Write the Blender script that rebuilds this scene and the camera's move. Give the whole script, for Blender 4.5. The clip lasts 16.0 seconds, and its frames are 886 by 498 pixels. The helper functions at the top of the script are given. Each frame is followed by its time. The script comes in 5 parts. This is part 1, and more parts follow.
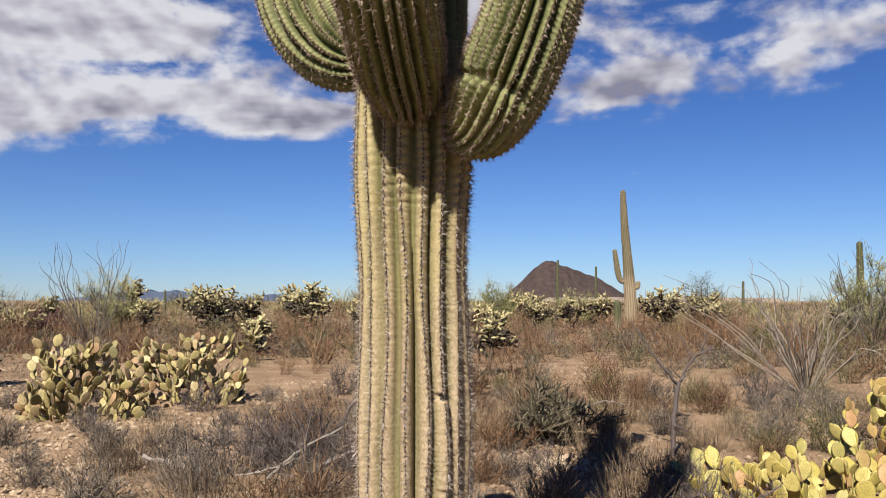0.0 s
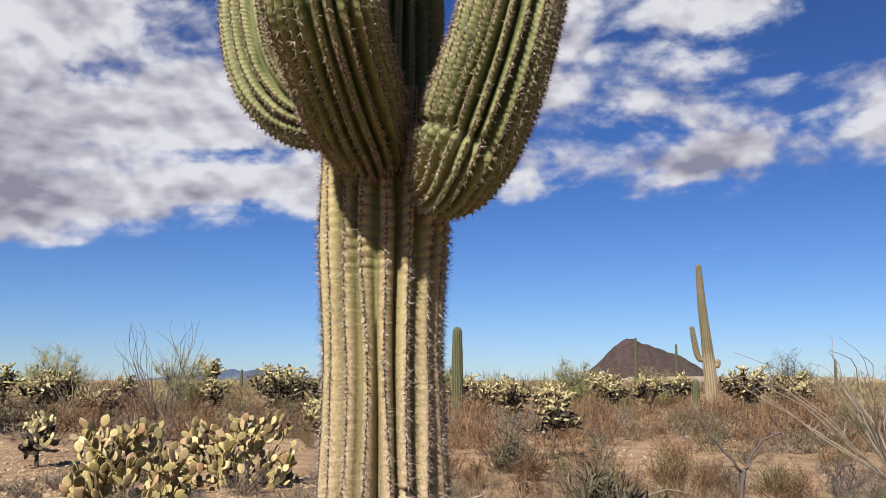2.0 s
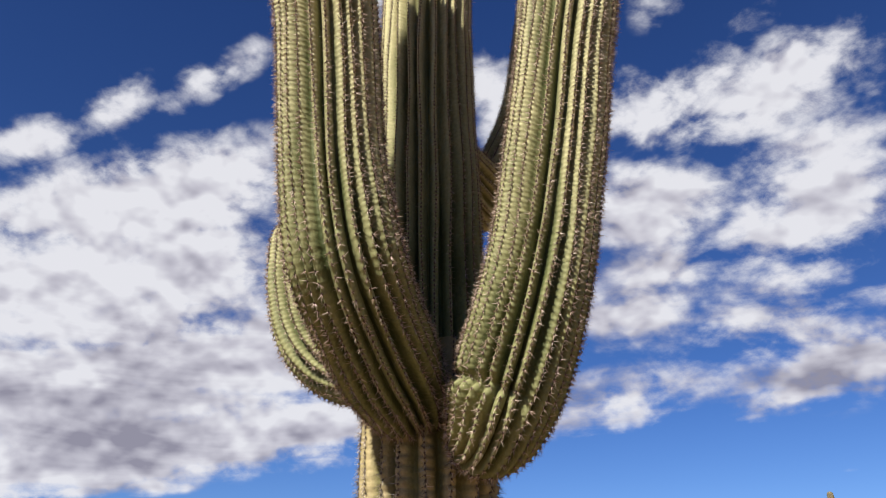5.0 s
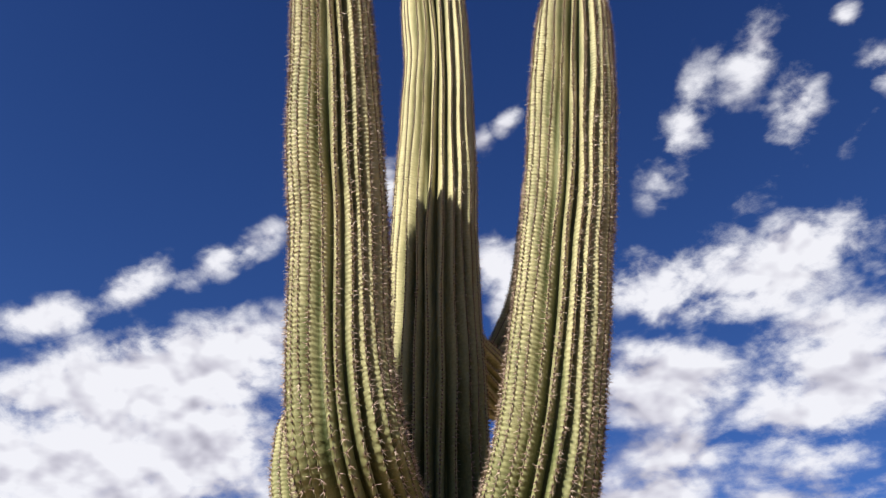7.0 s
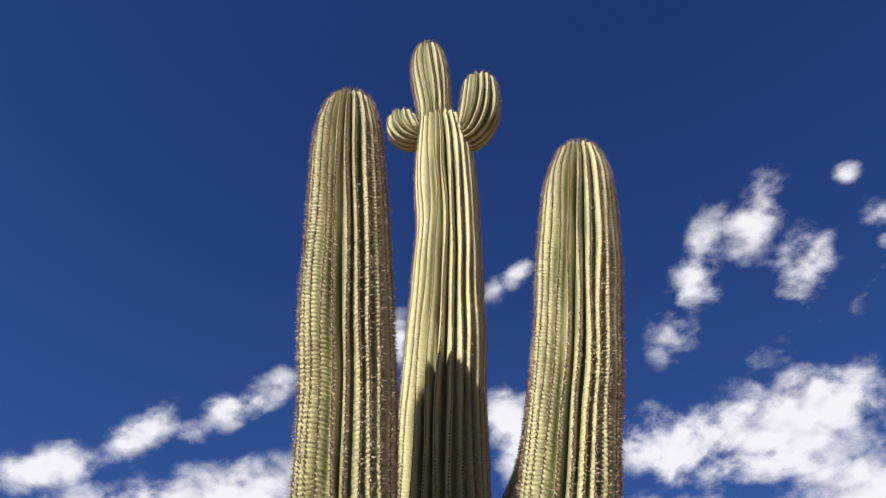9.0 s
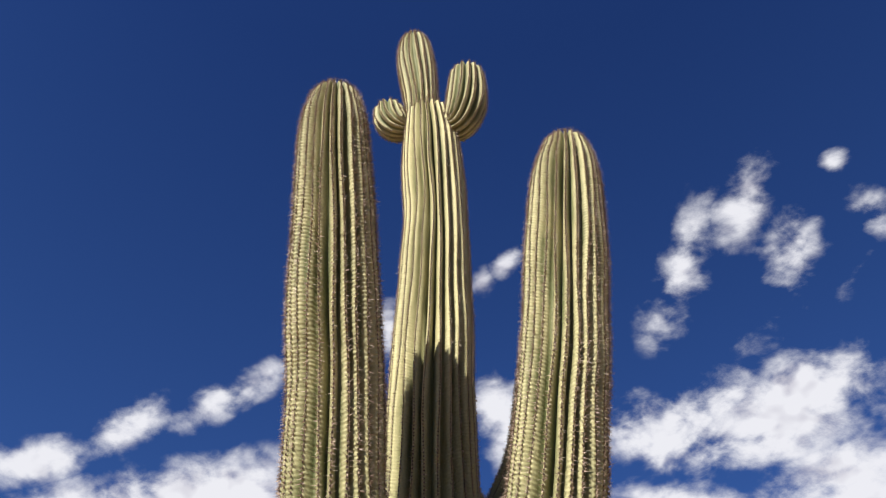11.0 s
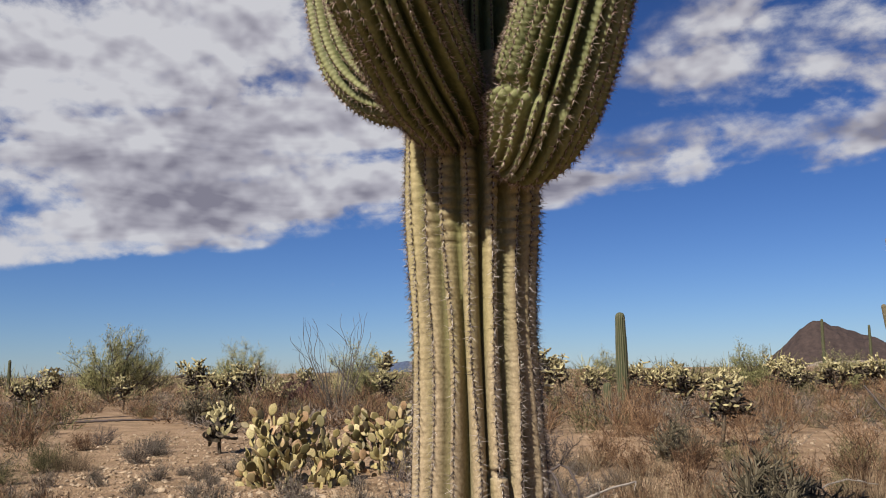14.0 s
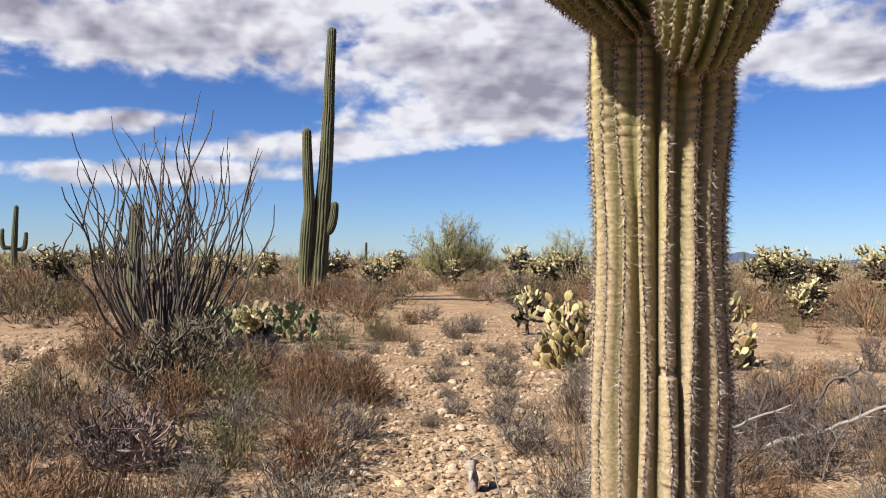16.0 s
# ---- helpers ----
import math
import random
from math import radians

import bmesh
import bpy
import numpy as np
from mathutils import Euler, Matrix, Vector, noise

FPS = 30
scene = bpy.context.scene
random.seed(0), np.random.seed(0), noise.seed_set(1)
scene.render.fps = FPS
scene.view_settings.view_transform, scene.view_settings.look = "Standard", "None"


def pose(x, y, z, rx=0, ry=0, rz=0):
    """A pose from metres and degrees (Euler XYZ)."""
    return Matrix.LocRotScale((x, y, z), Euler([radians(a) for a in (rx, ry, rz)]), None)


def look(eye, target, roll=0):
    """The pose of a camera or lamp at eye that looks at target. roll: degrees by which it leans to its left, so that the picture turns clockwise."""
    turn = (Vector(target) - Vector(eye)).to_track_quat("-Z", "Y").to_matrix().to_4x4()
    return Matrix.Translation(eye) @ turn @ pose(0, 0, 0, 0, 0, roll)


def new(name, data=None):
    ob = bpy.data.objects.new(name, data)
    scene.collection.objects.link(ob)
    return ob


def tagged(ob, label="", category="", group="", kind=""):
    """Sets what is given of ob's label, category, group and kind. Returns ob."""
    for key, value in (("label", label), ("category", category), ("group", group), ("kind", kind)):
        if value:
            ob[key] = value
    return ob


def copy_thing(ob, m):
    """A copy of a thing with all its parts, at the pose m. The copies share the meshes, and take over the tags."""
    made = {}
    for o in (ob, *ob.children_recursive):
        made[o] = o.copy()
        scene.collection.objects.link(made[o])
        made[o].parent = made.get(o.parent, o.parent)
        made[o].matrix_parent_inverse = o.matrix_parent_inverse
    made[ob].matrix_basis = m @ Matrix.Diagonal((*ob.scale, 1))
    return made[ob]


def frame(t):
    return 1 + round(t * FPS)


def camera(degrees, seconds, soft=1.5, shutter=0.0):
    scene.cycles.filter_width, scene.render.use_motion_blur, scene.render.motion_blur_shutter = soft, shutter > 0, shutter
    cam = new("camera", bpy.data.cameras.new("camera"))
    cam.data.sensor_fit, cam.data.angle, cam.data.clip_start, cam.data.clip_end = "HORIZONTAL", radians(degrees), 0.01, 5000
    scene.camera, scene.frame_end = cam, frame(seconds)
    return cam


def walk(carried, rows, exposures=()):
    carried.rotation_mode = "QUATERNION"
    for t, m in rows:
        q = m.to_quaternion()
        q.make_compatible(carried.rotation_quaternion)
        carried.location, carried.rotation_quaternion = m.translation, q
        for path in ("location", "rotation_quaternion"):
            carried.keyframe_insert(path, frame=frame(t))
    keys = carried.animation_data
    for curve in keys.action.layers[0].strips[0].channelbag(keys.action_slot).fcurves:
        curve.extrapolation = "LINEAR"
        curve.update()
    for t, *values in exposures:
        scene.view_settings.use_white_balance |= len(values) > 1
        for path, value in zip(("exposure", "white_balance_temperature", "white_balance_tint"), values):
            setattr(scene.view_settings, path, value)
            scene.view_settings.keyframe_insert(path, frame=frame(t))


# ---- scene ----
cam = camera(56.53, 16.0, soft=1.0)
walk(cam, [
    (0, pose(-0.000, 0.000, 1.558, 93.59, -0.06, -0.00)),
    (0.5, pose(0.070, 0.133, 1.524, 94.84, 0.11, 1.14)),
    (1, pose(0.174, 0.204, 1.543, 95.26, -0.11, 1.93)),
    (1.5, pose(0.297, 0.278, 1.528, 95.84, -0.28, 3.03)),
    (2, pose(0.358, 0.376, 1.557, 99.03, -0.04, 5.35)),
    (2.5, pose(0.497, 0.438, 1.595, 103.41, -0.12, 8.27)),
    (3, pose(0.577, 0.502, 1.632, 106.88, -0.30, 11.40)),
    (5.5, pose(0.534, 0.508, 1.658, 118.06, 0.91, 12.99)),
    (6, pose(0.554, 0.464, 1.645, 121.86, 0.82, 13.33)),
    (6.5, pose(0.563, 0.459, 1.658, 124.72, 0.72, 13.26)),
    (7, pose(0.574, 0.447, 1.671, 127.37, 0.36, 13.41)),
    (7.5, pose(0.572, 0.453, 1.688, 129.71, 0.02, 13.66)),
    (8, pose(0.580, 0.459, 1.688, 131.81, -0.01, 13.99)),
    (8.5, pose(0.594, 0.418, 1.676, 134.60, -0.27, 13.87)),
    (9, pose(0.595, 0.379, 1.675, 137.83, -0.62, 13.50)),
    (11.5, pose(0.606, 0.383, 1.684, 136.37, 0.43, 13.43)),
    (12, pose(0.607, 0.407, 1.659, 131.24, 0.61, 13.76)),
    (12.5, pose(0.604, 0.460, 1.635, 121.56, 0.29, 13.58)),
    (13, pose(0.589, 0.489, 1.623, 113.09, 0.35, 14.81)),
    (13.5, pose(0.577, 0.530, 1.561, 104.62, 0.19, 15.69)),
    (13.8, pose(0.582, 0.540, 1.539, 100.04, 0.12, 15.87)),
    (14, pose(0.589, 0.547, 1.517, 98.41, 0.90, 17.07)),
    (14.5, pose(0.798, 0.576, 1.516, 95.84, 1.35, 25.15)),
    (15, pose(0.850, 0.635, 1.517, 92.14, 0.73, 32.02)),
    (15.5, pose(0.955, 0.684, 1.518, 91.05, 0.30, 36.07)),
    (16, pose(1.043, 0.713, 1.537, 90.66, -0.78, 39.52)),
], exposures=[(0.0, 1.05), (1.5, 1.1), (3.0, 1.1), (5.5, 1.24), (7.0, 1.38), (9.0, 1.40), (11.5, 1.25), (12.5, 1.0), (13.0, 0.80), (13.8, 0.74), (14.5, 1.05), (15.0, 1.2), (16.0, 1.32)])

# ---- world, sun ----
SUN_AZ, SUN_EL = 18.0, 42.5      # the sun stands behind the camera, to its left


def link(nt, a, b):
    nt.links.new(a, b)


def mathn(nt, op, a, b=None, c=None, clamp=False):
    n = nt.nodes.new("ShaderNodeMath")
    n.operation, n.use_clamp = op, clamp
    for i, v in enumerate((a, b, c)):
        if v is None:
            continue
        if isinstance(v, (int, float)):
            n.inputs[i].default_value = v
        else:
            nt.links.new(v, n.inputs[i])
    return n.outputs[0]


def vecn(nt, op, a, b):
    n = nt.nodes.new("ShaderNodeVectorMath")
    n.operation = op
    for i, v in enumerate((a, b)):
        if isinstance(v, (tuple, list)):
            n.inputs[i].default_value = v
        else:
            nt.links.new(v, n.inputs[i])
    return n


def noise_n(nt, vec, scale, detail=4.0, rough=0.55, distortion=0.0):
    n = nt.nodes.new("ShaderNodeTexNoise")
    n.inputs["Scale"].default_value, n.inputs["Detail"].default_value = scale, detail
    n.inputs["Roughness"].default_value, n.inputs["Distortion"].default_value = rough, distortion
    if vec is not None:
        nt.links.new(vec, n.inputs["Vector"])
    return n.outputs["Fac"]


def ramp_n(nt, fac, stops, interpolation="LINEAR"):
    n = nt.nodes.new("ShaderNodeValToRGB")
    n.color_ramp.interpolation = interpolation
    el = n.color_ramp.elements
    while len(el) < len(stops):
        el.new(0.5)
    for e, (p, c) in zip(el, stops):
        e.position = p
        e.color = (*c, 1) if len(c) == 3 else c
    nt.links.new(fac, n.inputs[0])
    return n.outputs[0]


def step_n(nt, v, lo, hi, a=0.0, b=1.0):
    n = nt.nodes.new("ShaderNodeMapRange")
    n.interpolation_type = "SMOOTHSTEP"
    nt.links.new(v, n.inputs[0])
    for i, x in zip((1, 2, 3, 4), (lo, hi, a, b)):
        n.inputs[i].default_value = x
    return n.outputs[0]


def mix_n(nt, fac, a, b, mode="MIX"):
    n = nt.nodes.new("ShaderNodeMix")
    n.data_type, n.blend_type = "RGBA", mode
    for i, v in ((0, fac), (6, a), (7, b)):
        if isinstance(v, (int, float)):
            n.inputs[i].default_value = v
        elif isinstance(v, (tuple, list)):
            n.inputs[i].default_value = (*v, 1)
        else:
            nt.links.new(v, n.inputs[i])
    return n.outputs[2]


world = bpy.data.worlds.new("world")
scene.world = world
world.use_nodes = True
wt = world.node_tree
wt.nodes.clear()
w_out, w_bg = wt.nodes.new("ShaderNodeOutputWorld"), wt.nodes.new("ShaderNodeBackground")
sky = wt.nodes.new("ShaderNodeTexSky")
sky.sky_type, sky.sun_disc = "NISHITA", False
sky.sun_elevation, sky.sun_rotation = radians(SUN_EL), radians(180 + SUN_AZ)
sky.altitude, sky.air_density, sky.dust_density, sky.ozone_density = 800, 1.0, 0.15, 3.0
coord = wt.nodes.new("ShaderNodeTexCoord").outputs["Generated"]
sep = wt.nodes.new("ShaderNodeSeparateXYZ")
link(wt, coord, sep.inputs[0])
wx, wy, wz = sep.outputs
# bearing and height in degrees
bearing = mathn(wt, "MULTIPLY", mathn(wt, "ARCTAN2", wx, wy), 57.2958)
height = mathn(wt, "MULTIPLY", mathn(wt, "ARCSINE", wz), 57.2958)
spot = wt.nodes.new("ShaderNodeCombineXYZ")
link(wt, bearing, spot.inputs[0])
link(wt, height, spot.inputs[1])
spot = spot.outputs[0]
# cloud banks: bearing, height, half width, half height, lean, all in degrees; solid decks, broken fields of puffs, loose wisps
DECKS = [(-24.6, 16.7, 10.6, 3.7, 7), (-23.8, 12.9, 13.8, 2.5, 6), (-11.9, 12.5, 8.2, 1.3, 3), (-43.6, 18.8, 14.6, 4.6, 5), (-42.4, 8.3, 13.7, 1.2, 6),
         (-31.4, 11.8, 11.6, 2.6, 8), (-57.1, 14.4, 14.7, 2.5, 5), (-37.1, 9.7, 11.6, 1.6, 6), (-59.7, 5.4, 10.4, 0.8, 3), (-63.8, 8.3, 6.2, 0.8, 5),
         (-37.1, 15.3, 12.5, 2.2, 0), (-36.9, 21.9, 12.1, 4.0, 8), (-34.8, 26.6, 10.2, 3.3, 20), (-37.6, 14.7, 10.6, 3.8, 6)]
FIELDS = [(10.0, 32.8, 9.5, 3.4, -3), (4.0, 33.6, 4.6, 2.6, 0), (16.0, 33.8, 5.0, 2.4, 0), (4.6, 27.1, 5.8, 3.4, -9), (14.0, 24.6, 7.0, 4.4, 14), (-6.8, 34.5, 2.6, 3.6, -5)]
RIPPLES = [(14.3, 15.6, 7.6, 3.0, 11), (23.3, 16.5, 7.8, 3.2, 9), (10.5, 13.3, 4.8, 1.1, 8), (-5.0, 13.5, 7.5, 1.8, 2), (1.5, 20.2, 5.5, 2.6, 14), (11.0, 18.0, 8.5, 3.6, 7), (0.3, 14.3, 8.1, 2.3, 10), (14.5, 28.5, 7.5, 2.6, 8), (4.0, 22.5, 6.0, 2.4, 12), (12.0, 20.8, 7.0, 2.2, 12)]
WISPS = [(-31.0, 35.6, 4.2, 1.5, 33), (-37.6, 32.6, 3.0, 1.9, 35), (-43.0, 29.2, 4.2, 1.6, 24), (9.4, 43.2, 4.4, 2.4, 48), (17.0, 46.2, 3.8, 2.5, 30), (18.8, 42.0, 3.2, 3.0, 50),
         (25.1, 46.2, 1.1, 0.9, 0), (25.8, 42.3, 1.7, 2.4, 10), (-6.7, 46.0, 1.5, 1.0, 25), (-18.0, 41.5, 1.1, 2.3, 0), (-8.8, 36.0, 2.2, 3.0, 60)]
HAZES = [(16.4, 38.9, 5.0, 1.6, 22), (6.2, 40.4, 2.2, 2.4, 40), (-9.3, 44.6, 1.4, 1.3, 20), (14.0, 47.5, 1.6, 0.8, 10), (22.5, 39.5, 2.6, 1.0, 25)]
FAINT = [(-39.4, 5.0, 2.6, 0.30, 1), (9.0, 9.6, 2.8, 0.4, 4), (-24.0, 6.0, 2.5, 0.4, 2), (13.0, 8.6, 2.2, 0.25, 2)]
cover = None
for weight, banks in ((1.21, DECKS), (1.19, FIELDS), (0.87, RIPPLES), (0.92, WISPS), (0.66, HAZES), (0.44, FAINT)):
    for a, e, ra, re, lean in banks:
        m = wt.nodes.new("ShaderNodeMapping")
        m.vector_type = "TEXTURE"
        squeeze = math.cos(radians(e))
        m.inputs["Location"].default_value = (a, e, 0)
        m.inputs["Rotation"].default_value = (0, 0, radians(lean))
        m.inputs["Scale"].default_value = (1.3 * ra / squeeze, 1.3 * re, 1)
        link(wt, spot, m.inputs["Vector"])
        n = vecn(wt, "LENGTH", m.outputs[0], (0, 0, 0)).outputs["Value"]
        v = step_n(wt, n, 0.1 if weight > 1.2 else -0.3, 1.4, weight, 0.0)
        cover = v if cover is None else mathn(wt, "MAXIMUM", cover, v)
streets = wt.nodes.new("ShaderNodeMapping")
streets.inputs["Rotation"].default_value, streets.inputs["Scale"].default_value = (0, radians(24), 0), (0.80, 0.9, 1.25)
link(wt, coord, streets.inputs["Vector"])
dome = streets.outputs[0]


def puff_field(vec, detail=5.0):
    """Rounded heaps over the dome of the sky: cells of two sizes broken up by fine noise, about zero on the mean."""
    bend = noise_n(wt, vec, 6.0, 2.0, 0.5)
    warp = vecn(wt, "MULTIPLY_ADD", vec, (1, 1, 1))
    add = wt.nodes.new("ShaderNodeCombineXYZ")
    link(wt, mathn(wt, "MULTIPLY_ADD", bend, 0.16, -0.08), add.inputs[0])
    link(wt, mathn(wt, "MULTIPLY_ADD", bend, -0.11, 0.055), add.inputs[2])
    link(wt, add.outputs[0], warp.inputs[2])
    cells = wt.nodes.new("ShaderNodeTexVoronoi")
    cells.feature, cells.normalize = "SMOOTH_F1", True
    for key, value in (("Scale", 17.0), ("Detail", min(2.0, detail - 1)), ("Roughness", 0.55), ("Lacunarity", 2.3), ("Smoothness", 0.55)):
        cells.inputs[key].default_value = value
    link(wt, warp.outputs[0], cells.inputs["Vector"])
    heaps = mathn(wt, "MULTIPLY_ADD", cells.outputs["Distance"], -3.4, 1.15)
    fluff = noise_n(wt, vec, 26.0, detail, 0.62, 0.15)
    return mathn(wt, "ADD", heaps, mathn(wt, "MULTIPLY_ADD", fluff, 2.6, -1.3))


coarse = noise_n(wt, dome, 5.0, 3.0, 0.5, 0.2)
here = puff_field(dome)
below = puff_field(dome, 2.0)
above = puff_field(vecn(wt, "ADD", dome, (0.008, 0.0, 0.022)).outputs[0], 2.0)
big_lumps = mathn(wt, "MULTIPLY_ADD", coarse, 1.8, -0.9)
calm = mathn(wt, "MULTIPLY", step_n(wt, cover, 1.10, 0.90, 0.64, 1.0), step_n(wt, cover, 0.4, 0.82, 0.62, 1.0))
# the low layers run out into long level streaks
flow = wt.nodes.new("ShaderNodeMapping")
flow.inputs["Rotation"].default_value, flow.inputs["Scale"].default_value = (0, 0, radians(-5)), (0.055, 0.30, 1)
link(wt, spot, flow.inputs["Vector"])
streaks = mathn(wt, "MULTIPLY", mathn(wt, "MULTIPLY_ADD", noise_n(wt, flow.outputs[0], 1.0, 4.0, 0.55, 0.4), 2.0, -1.0), step_n(wt, height, 30.0, 14.0, 0.0, 1.0))
density = mathn(wt, "ADD", mathn(wt, "MULTIPLY_ADD", cover, 1.55, -0.35), mathn(wt, "ADD", mathn(wt, "MULTIPLY_ADD", streaks, 1.6, big_lumps), mathn(wt, "MULTIPLY", here, calm)))
density = mathn(wt, "MULTIPLY", density, step_n(wt, cover, 0.03, 0.35))
veil = step_n(wt, density, 0.10, 1.25)
thick = step_n(wt, density, 1.0, 2.6)
relief = mathn(wt, "MULTIPLY", mathn(wt, "SUBTRACT", above, below), 0.55)
CLOUD = [(0.0, (7.1, 7.1, 7.5)), (0.40, (5.2, 5.1, 5.7)), (1.0, (2.6, 2.5, 3.1))]
shade = mathn(wt, "ADD", mathn(wt, "MULTIPLY", thick, 0.34), mathn(wt, "MULTIPLY_ADD", coarse, 2.4, -1.16))
shade = mathn(wt, "MULTIPLY", mathn(wt, "MULTIPLY_ADD", streaks, 0.8, shade), step_n(wt, height, 33.0, 18.0, 0.25, 1.0))
grey = mathn(wt, "ADD", mathn(wt, "ADD", shade, relief), step_n(wt, height, 30.0, 13.0, 0.0, 0.24), clamp=True)
cloud = ramp_n(wt, grey, CLOUD)
blue = mix_n(wt, 1.0, sky.outputs[0], ramp_n(wt, mathn(wt, "DIVIDE", height, 60.0, clamp=True), [(0.0, (0.54, 0.69, 0.99)), (0.22, (0.325, 0.505, 0.86)), (1.0, (0.18, 0.305, 0.62))]), "MULTIPLY")
link(wt, mix_n(wt, mathn(wt, "MULTIPLY", veil, 0.96), blue, cloud), w_bg.inputs[0])
w_bg.inputs[1].default_value = 0.050
link(wt, w_bg.outputs[0], w_out.inputs[0])

sun_data = bpy.data.lights.new("sun", "SUN")
sun_data.energy, sun_data.angle, sun_data.color = 5.0, radians(0.53), (1.0, 0.955, 0.905)
sun = new("sun", sun_data)
sun_way = Vector((-math.sin(radians(SUN_AZ)) * math.cos(radians(SUN_EL)), -math.cos(radians(SUN_AZ)) * math.cos(radians(SUN_EL)), math.sin(radians(SUN_EL))))
sun.matrix_world = look(sun_way * 50, (0, 0, 0))

# ---- materials ----


def blank(name, rough=0.85, spec=0.3):
    m = bpy.data.materials.new(name)
    m.use_nodes = True
    nt = m.node_tree
    b = nt.nodes["Principled BSDF"]
    b.inputs["Roughness"].default_value = rough
    b.inputs["Specular IOR Level"].default_value = spec
    return m, nt, b


def bump_n(nt, b, h, strength, distance):
    n = nt.nodes.new("ShaderNodeBump")
    n.inputs["Strength"].default_value, n.inputs["Distance"].default_value = strength, distance
    link(nt, h, n.inputs["Height"])
    link(nt, n.outputs[0], b.inputs["Normal"])


def shift_by_object(nt, col, spread):
    """Vary the brightness from one object to the next."""
    info = nt.nodes.new("ShaderNodeObjectInfo")
    h = nt.nodes.new("ShaderNodeHueSaturation")
    n = nt.nodes.new("ShaderNodeMapRange")
    link(nt, info.outputs["Random"], n.inputs[0])
    n.inputs[3].default_value, n.inputs[4].default_value = 1 - spread, 1 + spread
    link(nt, n.outputs[0], h.inputs["Value"])
    link(nt, col, h.inputs["Color"])
    return h.outputs[0]


def island_material(name, colors, rough=0.85, spread=0.15, bump=0.0, scale=60.0):
    """Each loose piece of the mesh takes its own shade between the colours; a fine grain breaks it up."""
    m, nt, b = blank(name, rough)
    rnd = nt.nodes.new("ShaderNodeNewGeometry").outputs["Random Per Island"]
    stops = [(i / max(1, len(colors) - 1), c) for i, c in enumerate(colors)]
    col = ramp_n(nt, rnd, stops)
    obj = nt.nodes.new("ShaderNodeTexCoord").outputs["Object"]
    g = noise_n(nt, obj, scale, 3.0)
    col = mix_n(nt, 0.5, col, ramp_n(nt, g, [(0.3, (0.55, 0.52, 0.5)), (0.7, (1.25, 1.25, 1.25))]), "MULTIPLY")
    if spread:
        col = shift_by_object(nt, col, spread)
    link(nt, col, b.inputs["Base Color"])
    if bump:
        bump_n(nt, b, g, bump, 0.01)
    return m


def saguaro_skin(name, green, pale, cork_top, young=(0.0, 0.1), old=(1.0, 1.0, 1.0)):
    """Ribbed skin: green furrows, paler worn crests, and grey-tan cork that climbs from the foot to about cork_top metres."""
    m, nt, b = blank(name, 0.70, 0.20)
    obj = nt.nodes.new("ShaderNodeTexCoord").outputs["Object"]
    crest = nt.nodes.new("ShaderNodeAttribute")
    crest.attribute_name = "crest"
    cr = crest.outputs["Fac"]
    sepz = nt.nodes.new("ShaderNodeSeparateXYZ")
    link(nt, obj, sepz.inputs[0])
    long_map = nt.nodes.new("ShaderNodeMapping")
    long_map.inputs["Scale"].default_value = (1, 1, 0.25)
    link(nt, obj, long_map.inputs["Vector"])
    blot = noise_n(nt, long_map.outputs[0], 9.0, 5.0, 0.6)
    fine = noise_n(nt, obj, 85.0, 3.0, 0.6)
    body = mix_n(nt, step_n(nt, blot, 0.35, 0.7), green, tuple(0.72 * g + 0.28 * p for g, p in zip(green, pale)))
    worn = mathn(nt, "MULTIPLY", step_n(nt, mathn(nt, "ADD", cr, mathn(nt, "MULTIPLY_ADD", blot, 0.8, -0.4)), 0.35, 1.0), 0.85)
    body = mix_n(nt, worn, body, pale)
    # below the young heights the colour is multiplied by old, darker and greener
    height_mix = step_n(nt, mathn(nt, "ADD", sepz.outputs[2], mathn(nt, "MULTIPLY_ADD", blot, 0.8, -0.4)), young[0], young[1])
    body = mix_n(nt, 1.0, body, mix_n(nt, height_mix, old, (1.0, 1.0, 1.0)), "MULTIPLY")
    cork = step_n(nt, mathn(nt, "ADD", sepz.outputs[2], mathn(nt, "MULTIPLY_ADD", blot, 1.9, -0.95)), cork_top + 0.45, cork_top - 0.55)
    cork = mathn(nt, "MULTIPLY", cork, mathn(nt, "MULTIPLY_ADD", cr, 0.75, 0.12))
    body = mix_n(nt, cork, body, ramp_n(nt, fine, [(0.25, (0.223, 0.155, 0.096)), (0.75, (0.347, 0.267, 0.167))]))
    body = mix_n(nt, 0.55, body, ramp_n(nt, fine, [(0.25, (0.62, 0.62, 0.6)), (0.75, (1.2, 1.2, 1.2))]), "MULTIPLY")
    link(nt, body, b.inputs["Base Color"])
    wrinkle = nt.nodes.new("ShaderNodeMapping")
    wrinkle.inputs["Scale"].default_value = (0.7, 0.7, 3.2)
    link(nt, obj, wrinkle.inputs["Vector"])
    wr = noise_n(nt, wrinkle.outputs[0], 16.0, 3.0, 0.5)
    bump_n(nt, b, mathn(nt, "ADD", mathn(nt, "MULTIPLY", wr, 1.0), mathn(nt, "MULTIPLY", fine, 0.5)), 0.28, 0.012)
    return m


